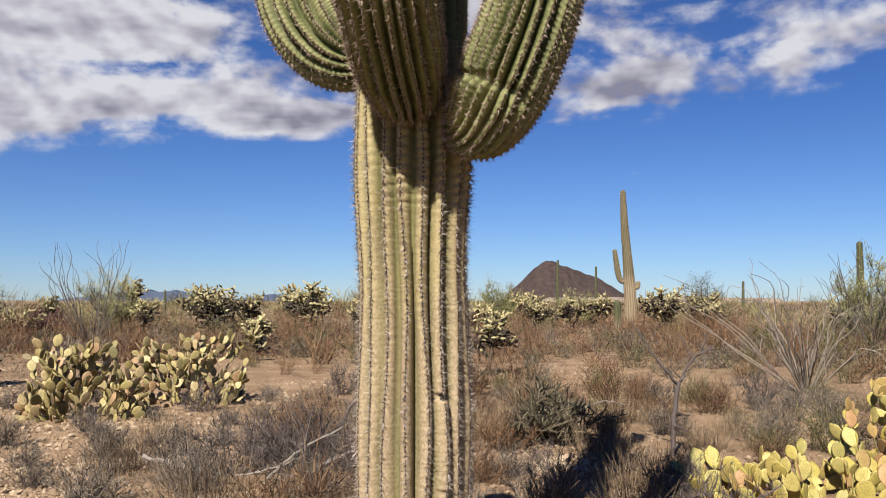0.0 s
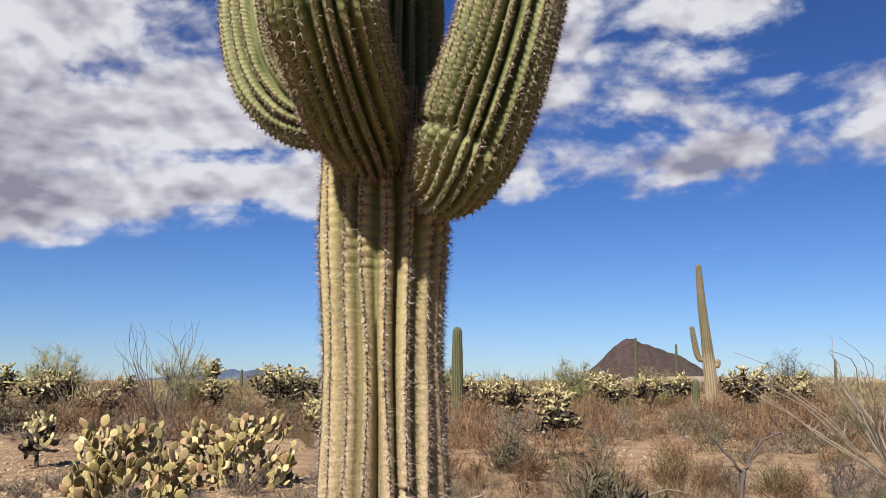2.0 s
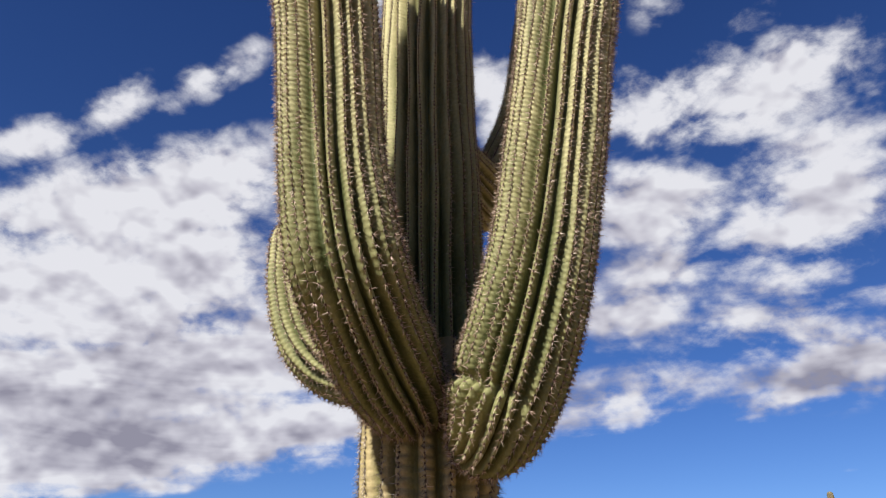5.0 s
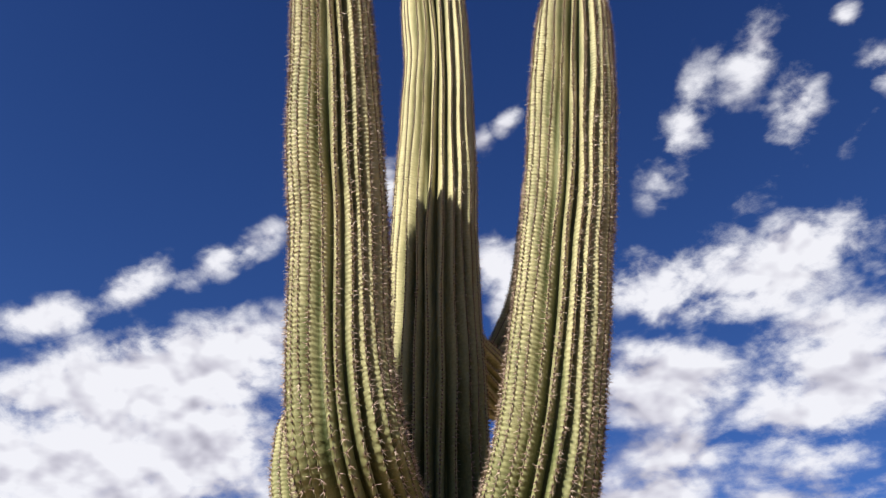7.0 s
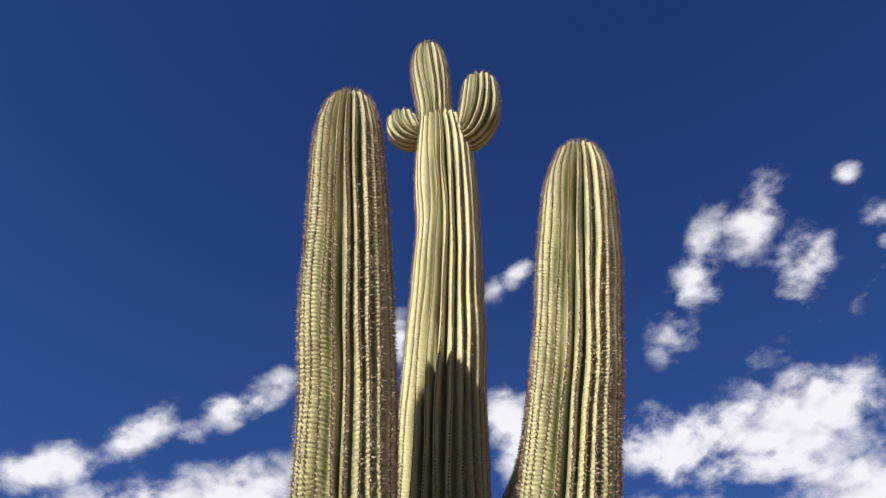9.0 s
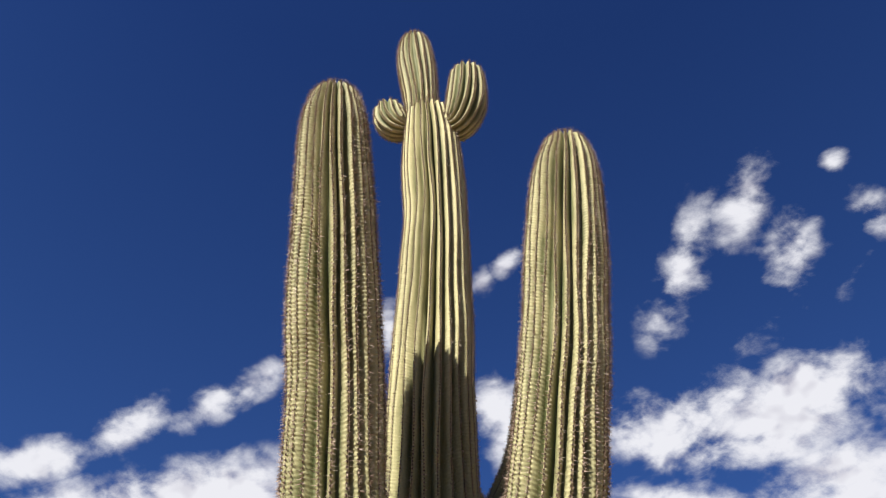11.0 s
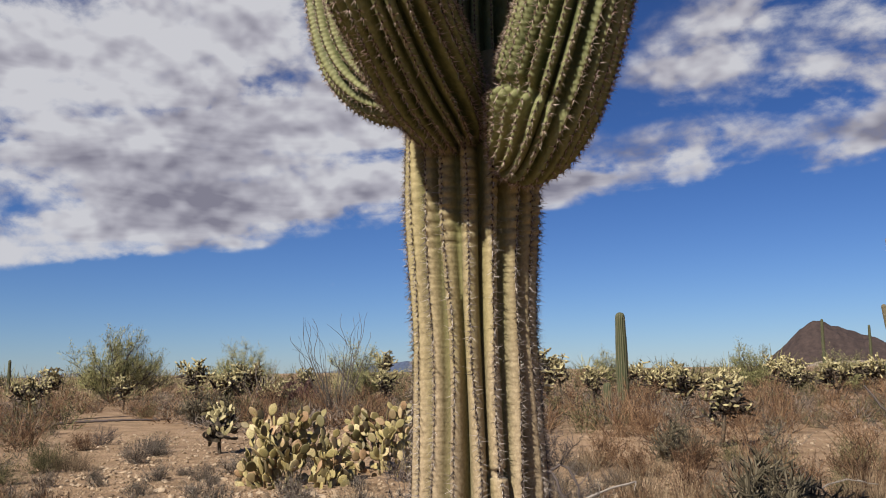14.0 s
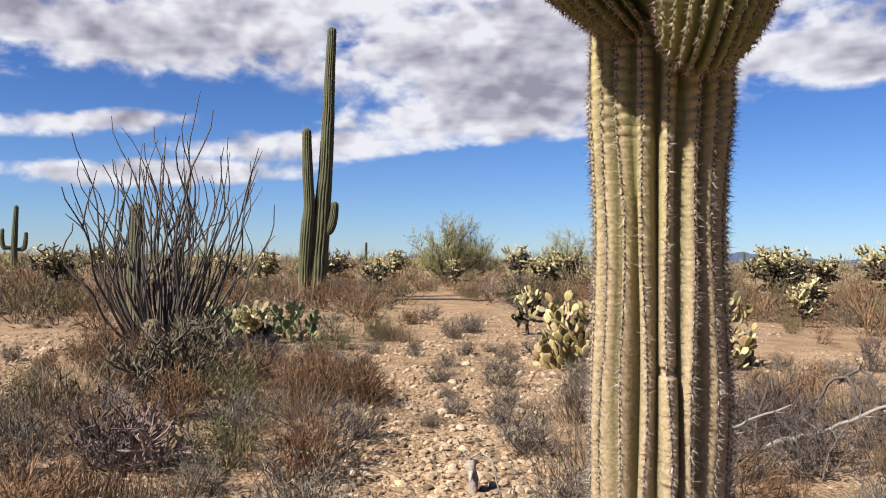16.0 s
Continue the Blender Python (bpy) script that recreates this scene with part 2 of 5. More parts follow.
def ground_material():
    m, nt, b = blank("desert_soil", 0.95, 0.15)
    obj = nt.nodes.new("ShaderNodeTexCoord").outputs["Object"]
    big, mid, small = noise_n(nt, obj, 0.16, 5.0), noise_n(nt, obj, 1.3, 6.0, 0.6), noise_n(nt, obj, 34.0, 4.0, 0.65)
    col = ramp_n(nt, mid, [(0.3, (0.160, 0.106, 0.060)), (0.5, (0.265, 0.178, 0.105)), (0.72, (0.350, 0.250, 0.158))])
    col = mix_n(nt, mathn(nt, "MULTIPLY", step_n(nt, big, 0.46, 0.66), 0.40), col, (0.150, 0.098, 0.062))
    vor = nt.nodes.new("ShaderNodeTexVoronoi")
    vor.inputs["Scale"].default_value = 26.0
    link(nt, obj, vor.inputs["Vector"])
    peb = ramp_n(nt, vor.outputs["Color"], [(0.1, (0.72, 0.68, 0.66)), (0.9, (1.18, 1.16, 1.14))])
    col = mix_n(nt, 0.7, col, peb, "MULTIPLY")
    col = mix_n(nt, 0.6, col, ramp_n(nt, small, [(0.3, (0.6, 0.58, 0.56)), (0.7, (1.25, 1.25, 1.25))]), "MULTIPLY")
    link(nt, col, b.inputs["Base Color"])
    h = mathn(nt, "ADD", mathn(nt, "MULTIPLY", vor.outputs["Distance"], -0.8), mathn(nt, "ADD", mathn(nt, "MULTIPLY", small, 0.6), mathn(nt, "MULTIPLY", mid, 1.0)))
    bump_n(nt, b, h, 0.9, 0.03)
    return m


def rock_material(name, dark, light, scale):
    m, nt, b = blank(name, 0.92, 0.2)
    obj = nt.nodes.new("ShaderNodeTexCoord").outputs["Object"]
    a, c = noise_n(nt, obj, scale, 8.0, 0.65), noise_n(nt, obj, scale * 9, 5.0, 0.7)
    col = ramp_n(nt, mathn(nt, "ADD", mathn(nt, "MULTIPLY", a, 0.6), mathn(nt, "MULTIPLY", c, 0.4)), [(0.32, dark), (0.68, light)])
    link(nt, col, b.inputs["Base Color"])
    bump_n(nt, b, c, 0.7, 0.4 / scale)
    return m


def pad_material(name, colors, dot):
    """Flat cactus pad: a shade of its own, blotches, and a grid of small brown areoles."""
    m, nt, b = blank(name, 0.6, 0.35)
    info = nt.nodes.new("ShaderNodeObjectInfo").outputs["Random"]
    col = ramp_n(nt, info, [(i / (len(colors) - 1), c) for i, c in enumerate(colors)])
    obj = nt.nodes.new("ShaderNodeTexCoord").outputs["Object"]
    blot = noise_n(nt, obj, 3.2, 6.0, 0.65)
    col = mix_n(nt, 0.75, col, ramp_n(nt, blot, [(0.3, (0.62, 0.66, 0.5)), (0.65, (1.15, 1.1, 1.1))]), "MULTIPLY")
    vor = nt.nodes.new("ShaderNodeTexVoronoi")
    vor.voronoi_dimensions = "2D"
    vor.inputs["Scale"].default_value, vor.inputs["Randomness"].default_value = 9.0, 0.5
    face, sides = nt.nodes.new("ShaderNodeCombineXYZ"), nt.nodes.new("ShaderNodeSeparateXYZ")
    link(nt, obj, sides.inputs[0])
    link(nt, sides.outputs[0], face.inputs[0])
    link(nt, sides.outputs[2], face.inputs[1])
    link(nt, face.outputs[0], vor.inputs["Vector"])
    col = mix_n(nt, step_n(nt, vor.outputs["Distance"], 0.22, 0.12), col, dot)
    link(nt, col, b.inputs["Base Color"])
    bump_n(nt, b, blot, 0.35, 0.01)
    return m


SKIN = saguaro_skin("saguaro_skin", (0.098, 0.096, 0.030), (0.322, 0.255, 0.122), 1.75)
SKIN_UP = saguaro_skin("saguaro_skin_upper", (0.090, 0.092, 0.032), (0.395, 0.355, 0.180), -6.0, (2.6, 4.0), (0.50, 0.58, 0.48))
SKIN_ARM = saguaro_skin("saguaro_skin_arm", (0.082, 0.092, 0.032), (0.345, 0.312, 0.158), -6.0, (2.4, 3.4), (0.55, 0.60, 0.48))
SKIN_FAR = saguaro_skin("saguaro_skin_far", (0.036, 0.043, 0.017), (0.095, 0.088, 0.044), 0.6)
SKIN_TAN = saguaro_skin("saguaro_skin_tan", (0.080, 0.070, 0.034), (0.155, 0.120, 0.070), 2.6)
SPINE = island_material("spine_grey_tan", [(0.045, 0.032, 0.024), (0.170, 0.135, 0.105), (0.46, 0.40, 0.33)], 0.6, 0.0)
SPINE_UP = island_material("spine_golden", [(0.130, 0.085, 0.060), (0.300, 0.215, 0.155), (0.500, 0.400, 0.305)], 0.6, 0.0)
FELT_UP = island_material("areole_felt_young", [(0.045, 0.030, 0.020), (0.120, 0.085, 0.056)], 0.95, 0.0)
FELT = island_material("areole_felt", [(0.030, 0.020, 0.014), (0.110, 0.078, 0.052)], 0.95, 0.0)
SOIL = ground_material()
STONE = island_material("desert_stone", [(0.13, 0.088, 0.052), (0.26, 0.182, 0.108), (0.32, 0.232, 0.145), (0.40, 0.305, 0.20)], 0.9, 0.1, 0.4, 40.0)
HILL = rock_material("dark_volcanic_rock", (0.022, 0.016, 0.015), (0.085, 0.058, 0.048), 0.16)
# the blue haze of distance is mixed into this rock's base colour
HAZED_ROCK = rock_material("haze_tinted_rock", (0.075, 0.098, 0.150), (0.110, 0.135, 0.195), 0.01)
BERM = rock_material("pale_tailings", (0.248, 0.186, 0.136), (0.372, 0.291, 0.223), 0.05)
TWIG_GREY = island_material("twig_grey", [(0.016, 0.012, 0.009), (0.070, 0.052, 0.040), (0.122, 0.094, 0.073), (0.28, 0.23, 0.18)], 0.9, 0.35)
TWIG_BROWN = island_material("twig_red_brown", [(0.017, 0.008, 0.004), (0.082, 0.041, 0.019), (0.145, 0.080, 0.038), (0.25, 0.158, 0.086)], 0.9, 0.35)
TWIG_STRAW = island_material("twig_straw", [(0.030, 0.018, 0.010), (0.115, 0.076, 0.042), (0.185, 0.130, 0.074), (0.31, 0.235, 0.145)], 0.9, 0.3)
TWIG_OLIVE = island_material("twig_olive", [(0.018, 0.017, 0.007), (0.070, 0.064, 0.026), (0.135, 0.118, 0.048), (0.24, 0.205, 0.095)], 0.9, 0.25)
LEAF_GREY = island_material("leaf_grey_green", [(0.074, 0.068, 0.043), (0.133, 0.121, 0.081), (0.205, 0.180, 0.130)], 0.85, 0.15)
WAND = island_material("ocotillo_bark", [(0.060, 0.046, 0.034), (0.145, 0.118, 0.090), (0.25, 0.21, 0.165)], 0.85, 0.35, 0.5, 90.0)
WAND_DARK = island_material("ocotillo_bark_dark", [(0.034, 0.028, 0.024), (0.068, 0.056, 0.043), (0.118, 0.096, 0.074)], 0.85, 0.25, 0.5, 90.0)
DEAD = island_material("dead_wood", [(0.105, 0.084, 0.068), (0.198, 0.167, 0.136), (0.273, 0.236, 0.198)], 0.9, 0.15, 0.6, 50.0)
CHAR = island_material("dark_dead_wood", [(0.034, 0.026, 0.022), (0.081, 0.062, 0.053), (0.124, 0.099, 0.084)], 0.9, 0.15, 0.6, 50.0)
CHOLLA_TIP = island_material("cholla_joint_pale", [(0.100, 0.080, 0.036), (0.24, 0.200, 0.092), (0.35, 0.295, 0.140), (0.45, 0.385, 0.20)], 0.7, 0.15)
CHOLLA_OLD = island_material("cholla_joint_old", [(0.018, 0.012, 0.008), (0.058, 0.042, 0.026), (0.125, 0.098, 0.060)], 0.85, 0.2)
STAG = island_material("staghorn_joint", [(0.014, 0.010, 0.006), (0.045, 0.036, 0.019), (0.092, 0.074, 0.042), (0.165, 0.135, 0.085)], 0.8, 0.2)
MAROON = island_material("maroon_twig", [(0.030, 0.014, 0.012), (0.070, 0.034, 0.028), (0.130, 0.072, 0.056)], 0.9, 0.1)
STAG_PINK = island_material("staghorn_joint_pink", [(0.118, 0.074, 0.065), (0.205, 0.136, 0.118), (0.279, 0.205, 0.180)], 0.8, 0.2)
PV_LEAF = island_material("palo_verde_twig", [(0.050, 0.054, 0.017), (0.155, 0.150, 0.052), (0.26, 0.240, 0.095), (0.37, 0.340, 0.16)], 0.8, 0.15)
BARK = island_material("bark_grey", [(0.050, 0.040, 0.031), (0.099, 0.081, 0.062)], 0.9, 0.15, 0.6, 40.0)
PAD_YELLOW = pad_material("pad_yellow", [(0.30, 0.235, 0.055), (0.40, 0.325, 0.085), (0.34, 0.28, 0.07), (0.33, 0.185, 0.085), (0.24, 0.210, 0.055), (0.43, 0.36, 0.12), (0.37, 0.30, 0.09)], (0.124, 0.062, 0.022))
PAD_OLIVE = pad_material("pad_olive", [(0.25, 0.195, 0.070), (0.38, 0.305, 0.125), (0.12, 0.105, 0.040), (0.33, 0.205, 0.11), (0.45, 0.375, 0.19), (0.30, 0.245, 0.09), (0.050, 0.036, 0.023), (0.39, 0.315, 0.135)], (0.099, 0.062, 0.031))
PAD_GREEN = pad_material("pad_green", [(0.150, 0.175, 0.075), (0.230, 0.250, 0.120), (0.300, 0.300, 0.150)], (0.099, 0.081, 0.043))


# ---- mesh helpers ----


class Geo:
    """Collects vertices and faces of one mesh."""

    def __init__(self):
        self.v, self.f, self.m = [], [], []

    def add(self, verts, faces, mat=0):
        k = len(self.v)
        self.v.extend(verts)
        self.f.extend([tuple(i + k for i in f) for f in faces])
        self.m.extend([mat] * len(faces))

    def tube(self, pts, radii, sides=4, mat=0, cap=True):
        pts = [Vector(p) for p in pts]
        n = len(pts)
        verts, faces = [], []
        u = None
        for i, p in enumerate(pts):
            d = (pts[min(i + 1, n - 1)] - pts[max(i - 1, 0)])
            d = d.normalized() if d.length > 1e-9 else Vector((0, 0, 1))
            if u is None:
                u = d.orthogonal().normalized()
            else:
                u = (u - d * u.dot(d))
                u = u.normalized() if u.length > 1e-6 else d.orthogonal().normalized()
            w = d.cross(u)
            for k in range(sides):
                a = 2 * math.pi * k / sides
                verts.append(p + (u * math.cos(a) + w * math.sin(a)) * radii[i])
        for i in range(n - 1):
            for k in range(sides):
                k2 = (k + 1) % sides
                faces.append((i * sides + k, i * sides + k2, (i + 1) * sides + k2, (i + 1) * sides + k))
        if cap:
            faces.append(tuple(range(sides - 1, -1, -1)))
            faces.append(tuple((n - 1) * sides + k for k in range(sides)))
        self.add(verts, faces, mat)

    def needle(self, p, tip, r, mat=0):
        p, tip = Vector(p), Vector(tip)
        d = (tip - p).normalized()
        u = d.orthogonal().normalized() * r
        w = d.cross(u)
        self.add([p + u, p - u * 0.5 + w * 0.87, p - u * 0.5 - w * 0.87, tip], [(0, 1, 3), (1, 2, 3), (2, 0, 3)], mat)

    def splinter(self, p, tip, r, rng, mat=0):
        """A twig so thin that one sliver serves."""
        p, tip = Vector(p), Vector(tip)
        side = (tip - p).cross(Vector((rng.gauss(0, 1), rng.gauss(0, 1), rng.gauss(0, 1)))).normalized() * r * 1.5
        self.add([p - side, p + side, tip], [(0, 1, 2)], mat)

    def blade(self, p, d, side, length, width, mat=0):
        p, d, side = Vector(p), Vector(d), Vector(side)
        mid = p + d * length * 0.45
        self.add([p, mid + side * width * 0.55, p + d * length, mid - side * width * 0.55], [(0, 1, 2, 3)], mat)

    def mesh(self, name, mats, smooth=False):
        me = bpy.data.meshes.new(name)
        me.from_pydata([tuple(p) for p in self.v], [], self.f)
        for m in mats:
            me.materials.append(m)
        if len(mats) > 1:
            me.polygons.foreach_set("material_index", self.m)
        if smooth:
            me.polygons.foreach_set("use_smooth", [True] * len(me.polygons))
        me.update()
        return me


def part(name, me, parent, label="", kind="", m=None):
    ob = new(name, me)
    ob.parent = parent
    if m is not None:
        ob.matrix_basis = m
    return tagged(ob, label, kind=kind)


def thing(name, label, category, group="", m=None, kind=""):
    ob = new(name)
    ob.empty_display_size = 0.1
    if m is not None:
        ob.matrix_basis = m
    return tagged(ob, label, category, group, kind)


def spline(rows, step):
    """Points with radii along a smooth curve through rows of x, y, z, radius."""
    a = np.array(rows, float)
    ext = np.vstack([2 * a[0] - a[1], a, 2 * a[-1] - a[-2]])
    out = []
    for i in range(1, len(ext) - 2):
        p0, p1, p2, p3 = ext[i - 1:i + 3]
        n = max(2, int(round(np.linalg.norm((p2 - p1)[:3]) / step)))
        for k in range(n):
            t = k / n
            out.append(0.5 * (2 * p1 + (p2 - p0) * t + (2 * p0 - 5 * p1 + 4 * p2 - p3) * t * t + (3 * p1 - p0 - 3 * p2 + p3) * t ** 3))
    out.append(a[-1])
    return np.array(out)


def domed(rows, step, tip=1.0):
    """The same, with the last stretch closed by a round dome of the last radius."""
    c = spline(rows, step)
    d = c[-1, :3] - c[-2, :3]
    d /= np.linalg.norm(d)
    r = c[-1, 3]
    extra = []
    n = max(5, int(r * 1.6 / step))
    for k in range(1, n + 1):
        a = math.pi / 2 * k / n
        extra.append([*(c[-1, :3] + d * r * tip * math.sin(a)), max(r * math.cos(a), 0.004)])
    return np.vstack([c, extra])


def fluted(name, curve, ribs, depth, mat, per=8, seed=0, wander=0.12, wrinkle=0.0015, notch=None, twist=0.0, crease=None, start=0.0, bead=None, folds=None):
    """A ribbed cactus stem along a curve. Returns the mesh, and the crest lines as (place, outward, along) arrays."""
    rng = np.random.default_rng(seed)
    n, s = len(curve), ribs * per
    P, rad = curve[:, :3], curve[:, 3]
    T = np.gradient(P, axis=0)
    T /= np.linalg.norm(T, axis=1)[:, None]
    U = np.zeros_like(P)
    u = np.array([1.0, 0, 0]) if abs(T[0, 0]) < 0.8 else np.array([0, 1.0, 0])
    for i in range(n):
        u = u - T[i] * (u @ T[i])
        u /= np.linalg.norm(u)
        U[i] = u
    W = np.cross(T, U)
    run = np.concatenate([[0], np.cumsum(np.linalg.norm(np.diff(P, axis=0), axis=1))])
    # ribs wander a little in bearing along the stem
    base = np.arange(s) / s
    ph = rng.uniform(0, 6.28, (4, ribs))
    rib_of = (np.arange(s) // per)
    frac = (np.arange(s) % per) / per
    wob = lambda k, L: np.sin(run[:, None] / L + ph[k][rib_of][None, :])
    shift = wander / ribs * (wob(0, 0.35) + 0.6 * wob(1, 0.13))
    edge = np.sin(np.pi * frac)[None, :]
    ang = 2 * np.pi * (base[None, :] + start + shift * edge + twist * run[:, None])
    D = np.cos(ang)[..., None] * U[:, None, :] + np.sin(ang)[..., None] * W[:, None, :]
    crest = np.abs(np.sin(np.pi * frac)) ** 0.8
    crest = np.repeat(crest[None, :], n, 0)
    swell = 1 + 0.012 * np.sin(run / 0.21 + ph[2, 0]) + 0.008 * np.sin(run / 0.083 + ph[3, 0])
    dd = depth * (1 + 0.28 * wob(2, 0.27))
    R = rad[:, None] * swell[:, None] * (1 - dd * (1 - crest))
    cross = 0.5 + 0.5 * np.sin(run[:, None] * 2 * np.pi / 0.034 + 2.0 * wob(3, 0.2) + ph[0][rib_of][None, :])
    gate = np.clip(wob(1, 0.41) * 0.6 + 0.65, 0.15, 1)
    R = R + wrinkle * (cross - 0.5) * gate * crest * np.clip(rad[:, None] / 0.1, 0, 1)
    first = rng.uniform(0, 1, ribs)
    if bead:                                     # a small swelling under every areole
        pitch, high = bead
        knob = (0.5 + 0.5 * np.cos(2 * np.pi * (run[:, None] / pitch - first[rib_of][None, :]))) ** 0.8
        R = R + high * (knob - 0.6) * (0.25 + 0.75 * crest) * np.clip(rad[:, None] / 0.12, 0, 1)
    if folds:                                    # skin pleated like an accordion between two heights, on one side
        z0, z1, amp, pitch, face = folds
        gate = np.clip((P[:, 2:3] - z0) / 0.10, 0, 1) * np.clip((z1 - P[:, 2:3]) / 0.10, 0, 1) * np.clip(1.6 * np.cos(ang - face), 0, 1)
        R = R + amp * gate * (np.abs(np.sin(np.pi * run[:, None] / pitch + 1.3 * wob(0, 0.3))) - 0.6) * (0.3 + 0.7 * crest)
    if notch:                                    # one rib is cut through at a height; its stump below stands proud
        rib, zc = notch
        on = (rib_of == rib)[None, :] * (crest > 0.35)
        R = np.where(on & (P[:, 2:3] < zc) & (P[:, 2:3] > zc - 0.32), R + 0.010, R)
        R = np.where(on & (P[:, 2:3] >= zc) & (P[:, 2:3] < zc + 0.03), R - 0.022, R)
    if crease:                                   # a tilted fold, gated to the front left; the skin before it is paler there
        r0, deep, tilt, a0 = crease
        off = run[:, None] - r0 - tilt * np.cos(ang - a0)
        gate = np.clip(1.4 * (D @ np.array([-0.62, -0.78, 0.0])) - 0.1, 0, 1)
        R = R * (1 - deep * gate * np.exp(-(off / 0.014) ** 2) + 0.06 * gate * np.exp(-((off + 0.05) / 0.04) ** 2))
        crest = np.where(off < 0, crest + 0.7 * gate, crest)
    V = P[:, None, :] + D * R[..., None]
    me = bpy.data.meshes.new(name)
    i, k = np.meshgrid(np.arange(n - 1), np.arange(s), indexing="ij")
    k2 = (k + 1) % s
    F = np.stack([i * s + k, i * s + k2, (i + 1) * s + k2, (i + 1) * s + k], -1).reshape(-1, 4)
    me.vertices.add(n * s)
    me.vertices.foreach_set("co", V.reshape(-1))
    me.loops.add(F.size)
    me.loops.foreach_set("vertex_index", F.reshape(-1).astype(np.int32))
    me.polygons.add(len(F))
    me.polygons.foreach_set("loop_start", np.arange(0, F.size, 4, dtype=np.int32))
    at = me.attributes.new("crest", "FLOAT", "POINT")
    at.data.foreach_set("value", crest.reshape(-1).astype(np.float32))
    me.materials.append(mat)
    me.update(calc_edges=True)
    me.validate()
    me.polygons.foreach_set("use_smooth", [True] * len(me.polygons))
    lines = [(V[:, r * per + per // 2], D[:, r * per + per // 2], T, run, rad, first[r]) for r in range(ribs)]
    return me, lines


def spine_meshes(name, lines, gap, count, length, mat, felt, seed, thick=0.0011, cushion=1.0):
    """Clusters of needles and a felt cushion at even steps along the crest of every rib."""
    rng = np.random.default_rng(seed)
    A, O, T, L = [], [], [], []
    for V, D, Tn, run, rad, off in lines:
        at = np.arange(off * gap, run[-1], gap)
        at = at + rng.uniform(-0.1, 0.1, len(at)) * gap
        r_at = np.interp(at, run, rad)
        at = at[rng.uniform(0, 1, len(at)) < np.clip(r_at / 0.07, 0.25, 1)]
        for src, dst in ((V, A), (D, O), (Tn, T)):
            dst.append(np.stack([np.interp(at, run, src[:, j]) for j in range(3)], 1))
    A, O, T = (np.concatenate(x) for x in (A, O, T))
    n = len(A)
    O /= np.linalg.norm(O, axis=1)[:, None]
    S = np.cross(T, O)
    # needles
    k = n * count
    idx = np.repeat(np.arange(n), count)
    d = O[idx] * rng.uniform(0.35, 1.0, (k, 1)) + S[idx] * rng.normal(0, 0.65, (k, 1)) + T[idx] * rng.normal(-0.25, 0.6, (k, 1))
    d /= np.linalg.norm(d, axis=1)[:, None]
    ln = length * rng.uniform(0.45, 1.0, (k, 1)) ** 1.3
    up = np.cross(d, rng.normal(0, 1, (k, 3)))
    up /= np.linalg.norm(up, axis=1)[:, None]
    sd = np.cross(d, up)
    p = A[idx] - O[idx] * 0.002
    V = np.stack([p + up * thick * 1.3, p - up * thick * 1.3, p + d * ln], 1).reshape(-1, 3)
    F = np.arange(3 * k).reshape(-1, 3)
    needles = tri_mesh(name + "_spines", V, F, mat)
    # felt cushions
    h, wd, tl = 0.004 * cushion, 0.0042 * cushion, 0.0070 * cushion
    V = np.stack([A + O * h, A + S * wd, A + T * tl, A - S * wd, A - T * tl], 1).reshape(-1, 3)
    b = (np.arange(n) * 5)[:, None]
    F = np.concatenate([b + np.array([[0, 1, 2]]), b + np.array([[0, 2, 3]]), b + np.array([[0, 3, 4]]), b + np.array([[0, 4, 1]])])
    return needles, tri_mesh(name + "_felt", V, F, felt)


def tri_mesh(name, V, F, mat):
    me = bpy.data.meshes.new(name)
    me.vertices.add(len(V))
    me.vertices.foreach_set("co", np.ascontiguousarray(V, dtype=np.float32).reshape(-1))
    me.loops.add(F.size)
    me.loops.foreach_set("vertex_index", np.ascontiguousarray(F, dtype=np.int32).reshape(-1))
    me.polygons.add(len(F))
    me.polygons.foreach_set("loop_start", np.arange(0, F.size, 3, dtype=np.int32))
    me.materials.append(mat)
    me.update(calc_edges=True)
    return me


def ground_z(x, y):
    """Height of the desert floor: almost flat, with low swells away from the big cactus."""
    d = math.hypot(x, y - 3)
    k = min(1.0, d / 12)
    return 0.05 * k * noise.noise((x * 0.35, y * 0.35, 3.1)) + 0.10 * k * noise.noise((x * 0.07, y * 0.07, 8.7))


def stand(x, y, turn=0.0, scale=1.0, lift=0.0):
    return Matrix.LocRotScale((x, y, ground_z(x, y) + lift), Euler((0, 0, radians(turn))), (scale,) * 3)


# ---- ground, hills ----


def build_ground():
    rings = [0.0] + [0.35 * 1.052 ** i for i in range(189)]
    rings = [r for r in rings if r < 4700] + [4700.0]
    spokes = 220
    V, F = [(0.0, 8.0, ground_z(0, 8))], []
    for r in rings[1:]:
        for k in range(spokes):
            a = 2 * math.pi * k / spokes
            x, y = r * math.cos(a), 8 + r * math.sin(a)
            V.append((x, y, ground_z(x, y) if r < 400 else 0.0))
    for k in range(spokes):
        F.append((0, 1 + k, 1 + (k + 1) % spokes))
    for i in range(len(rings) - 2):
        for k in range(spokes):
            a, b = 1 + i * spokes + k, 1 + i * spokes + (k + 1) % spokes
            F.append((a, a + spokes, b + spokes, b))
    me = bpy.data.meshes.new("ground")
    me.from_pydata(V, [], F)
    me.materials.append(SOIL)
    me.polygons.foreach_set("use_smooth", [True] * len(me.polygons))
    return tagged(new("ground", me), "pale tan desert soil strewn with gravel", "ground", kind="structure")


build_ground()


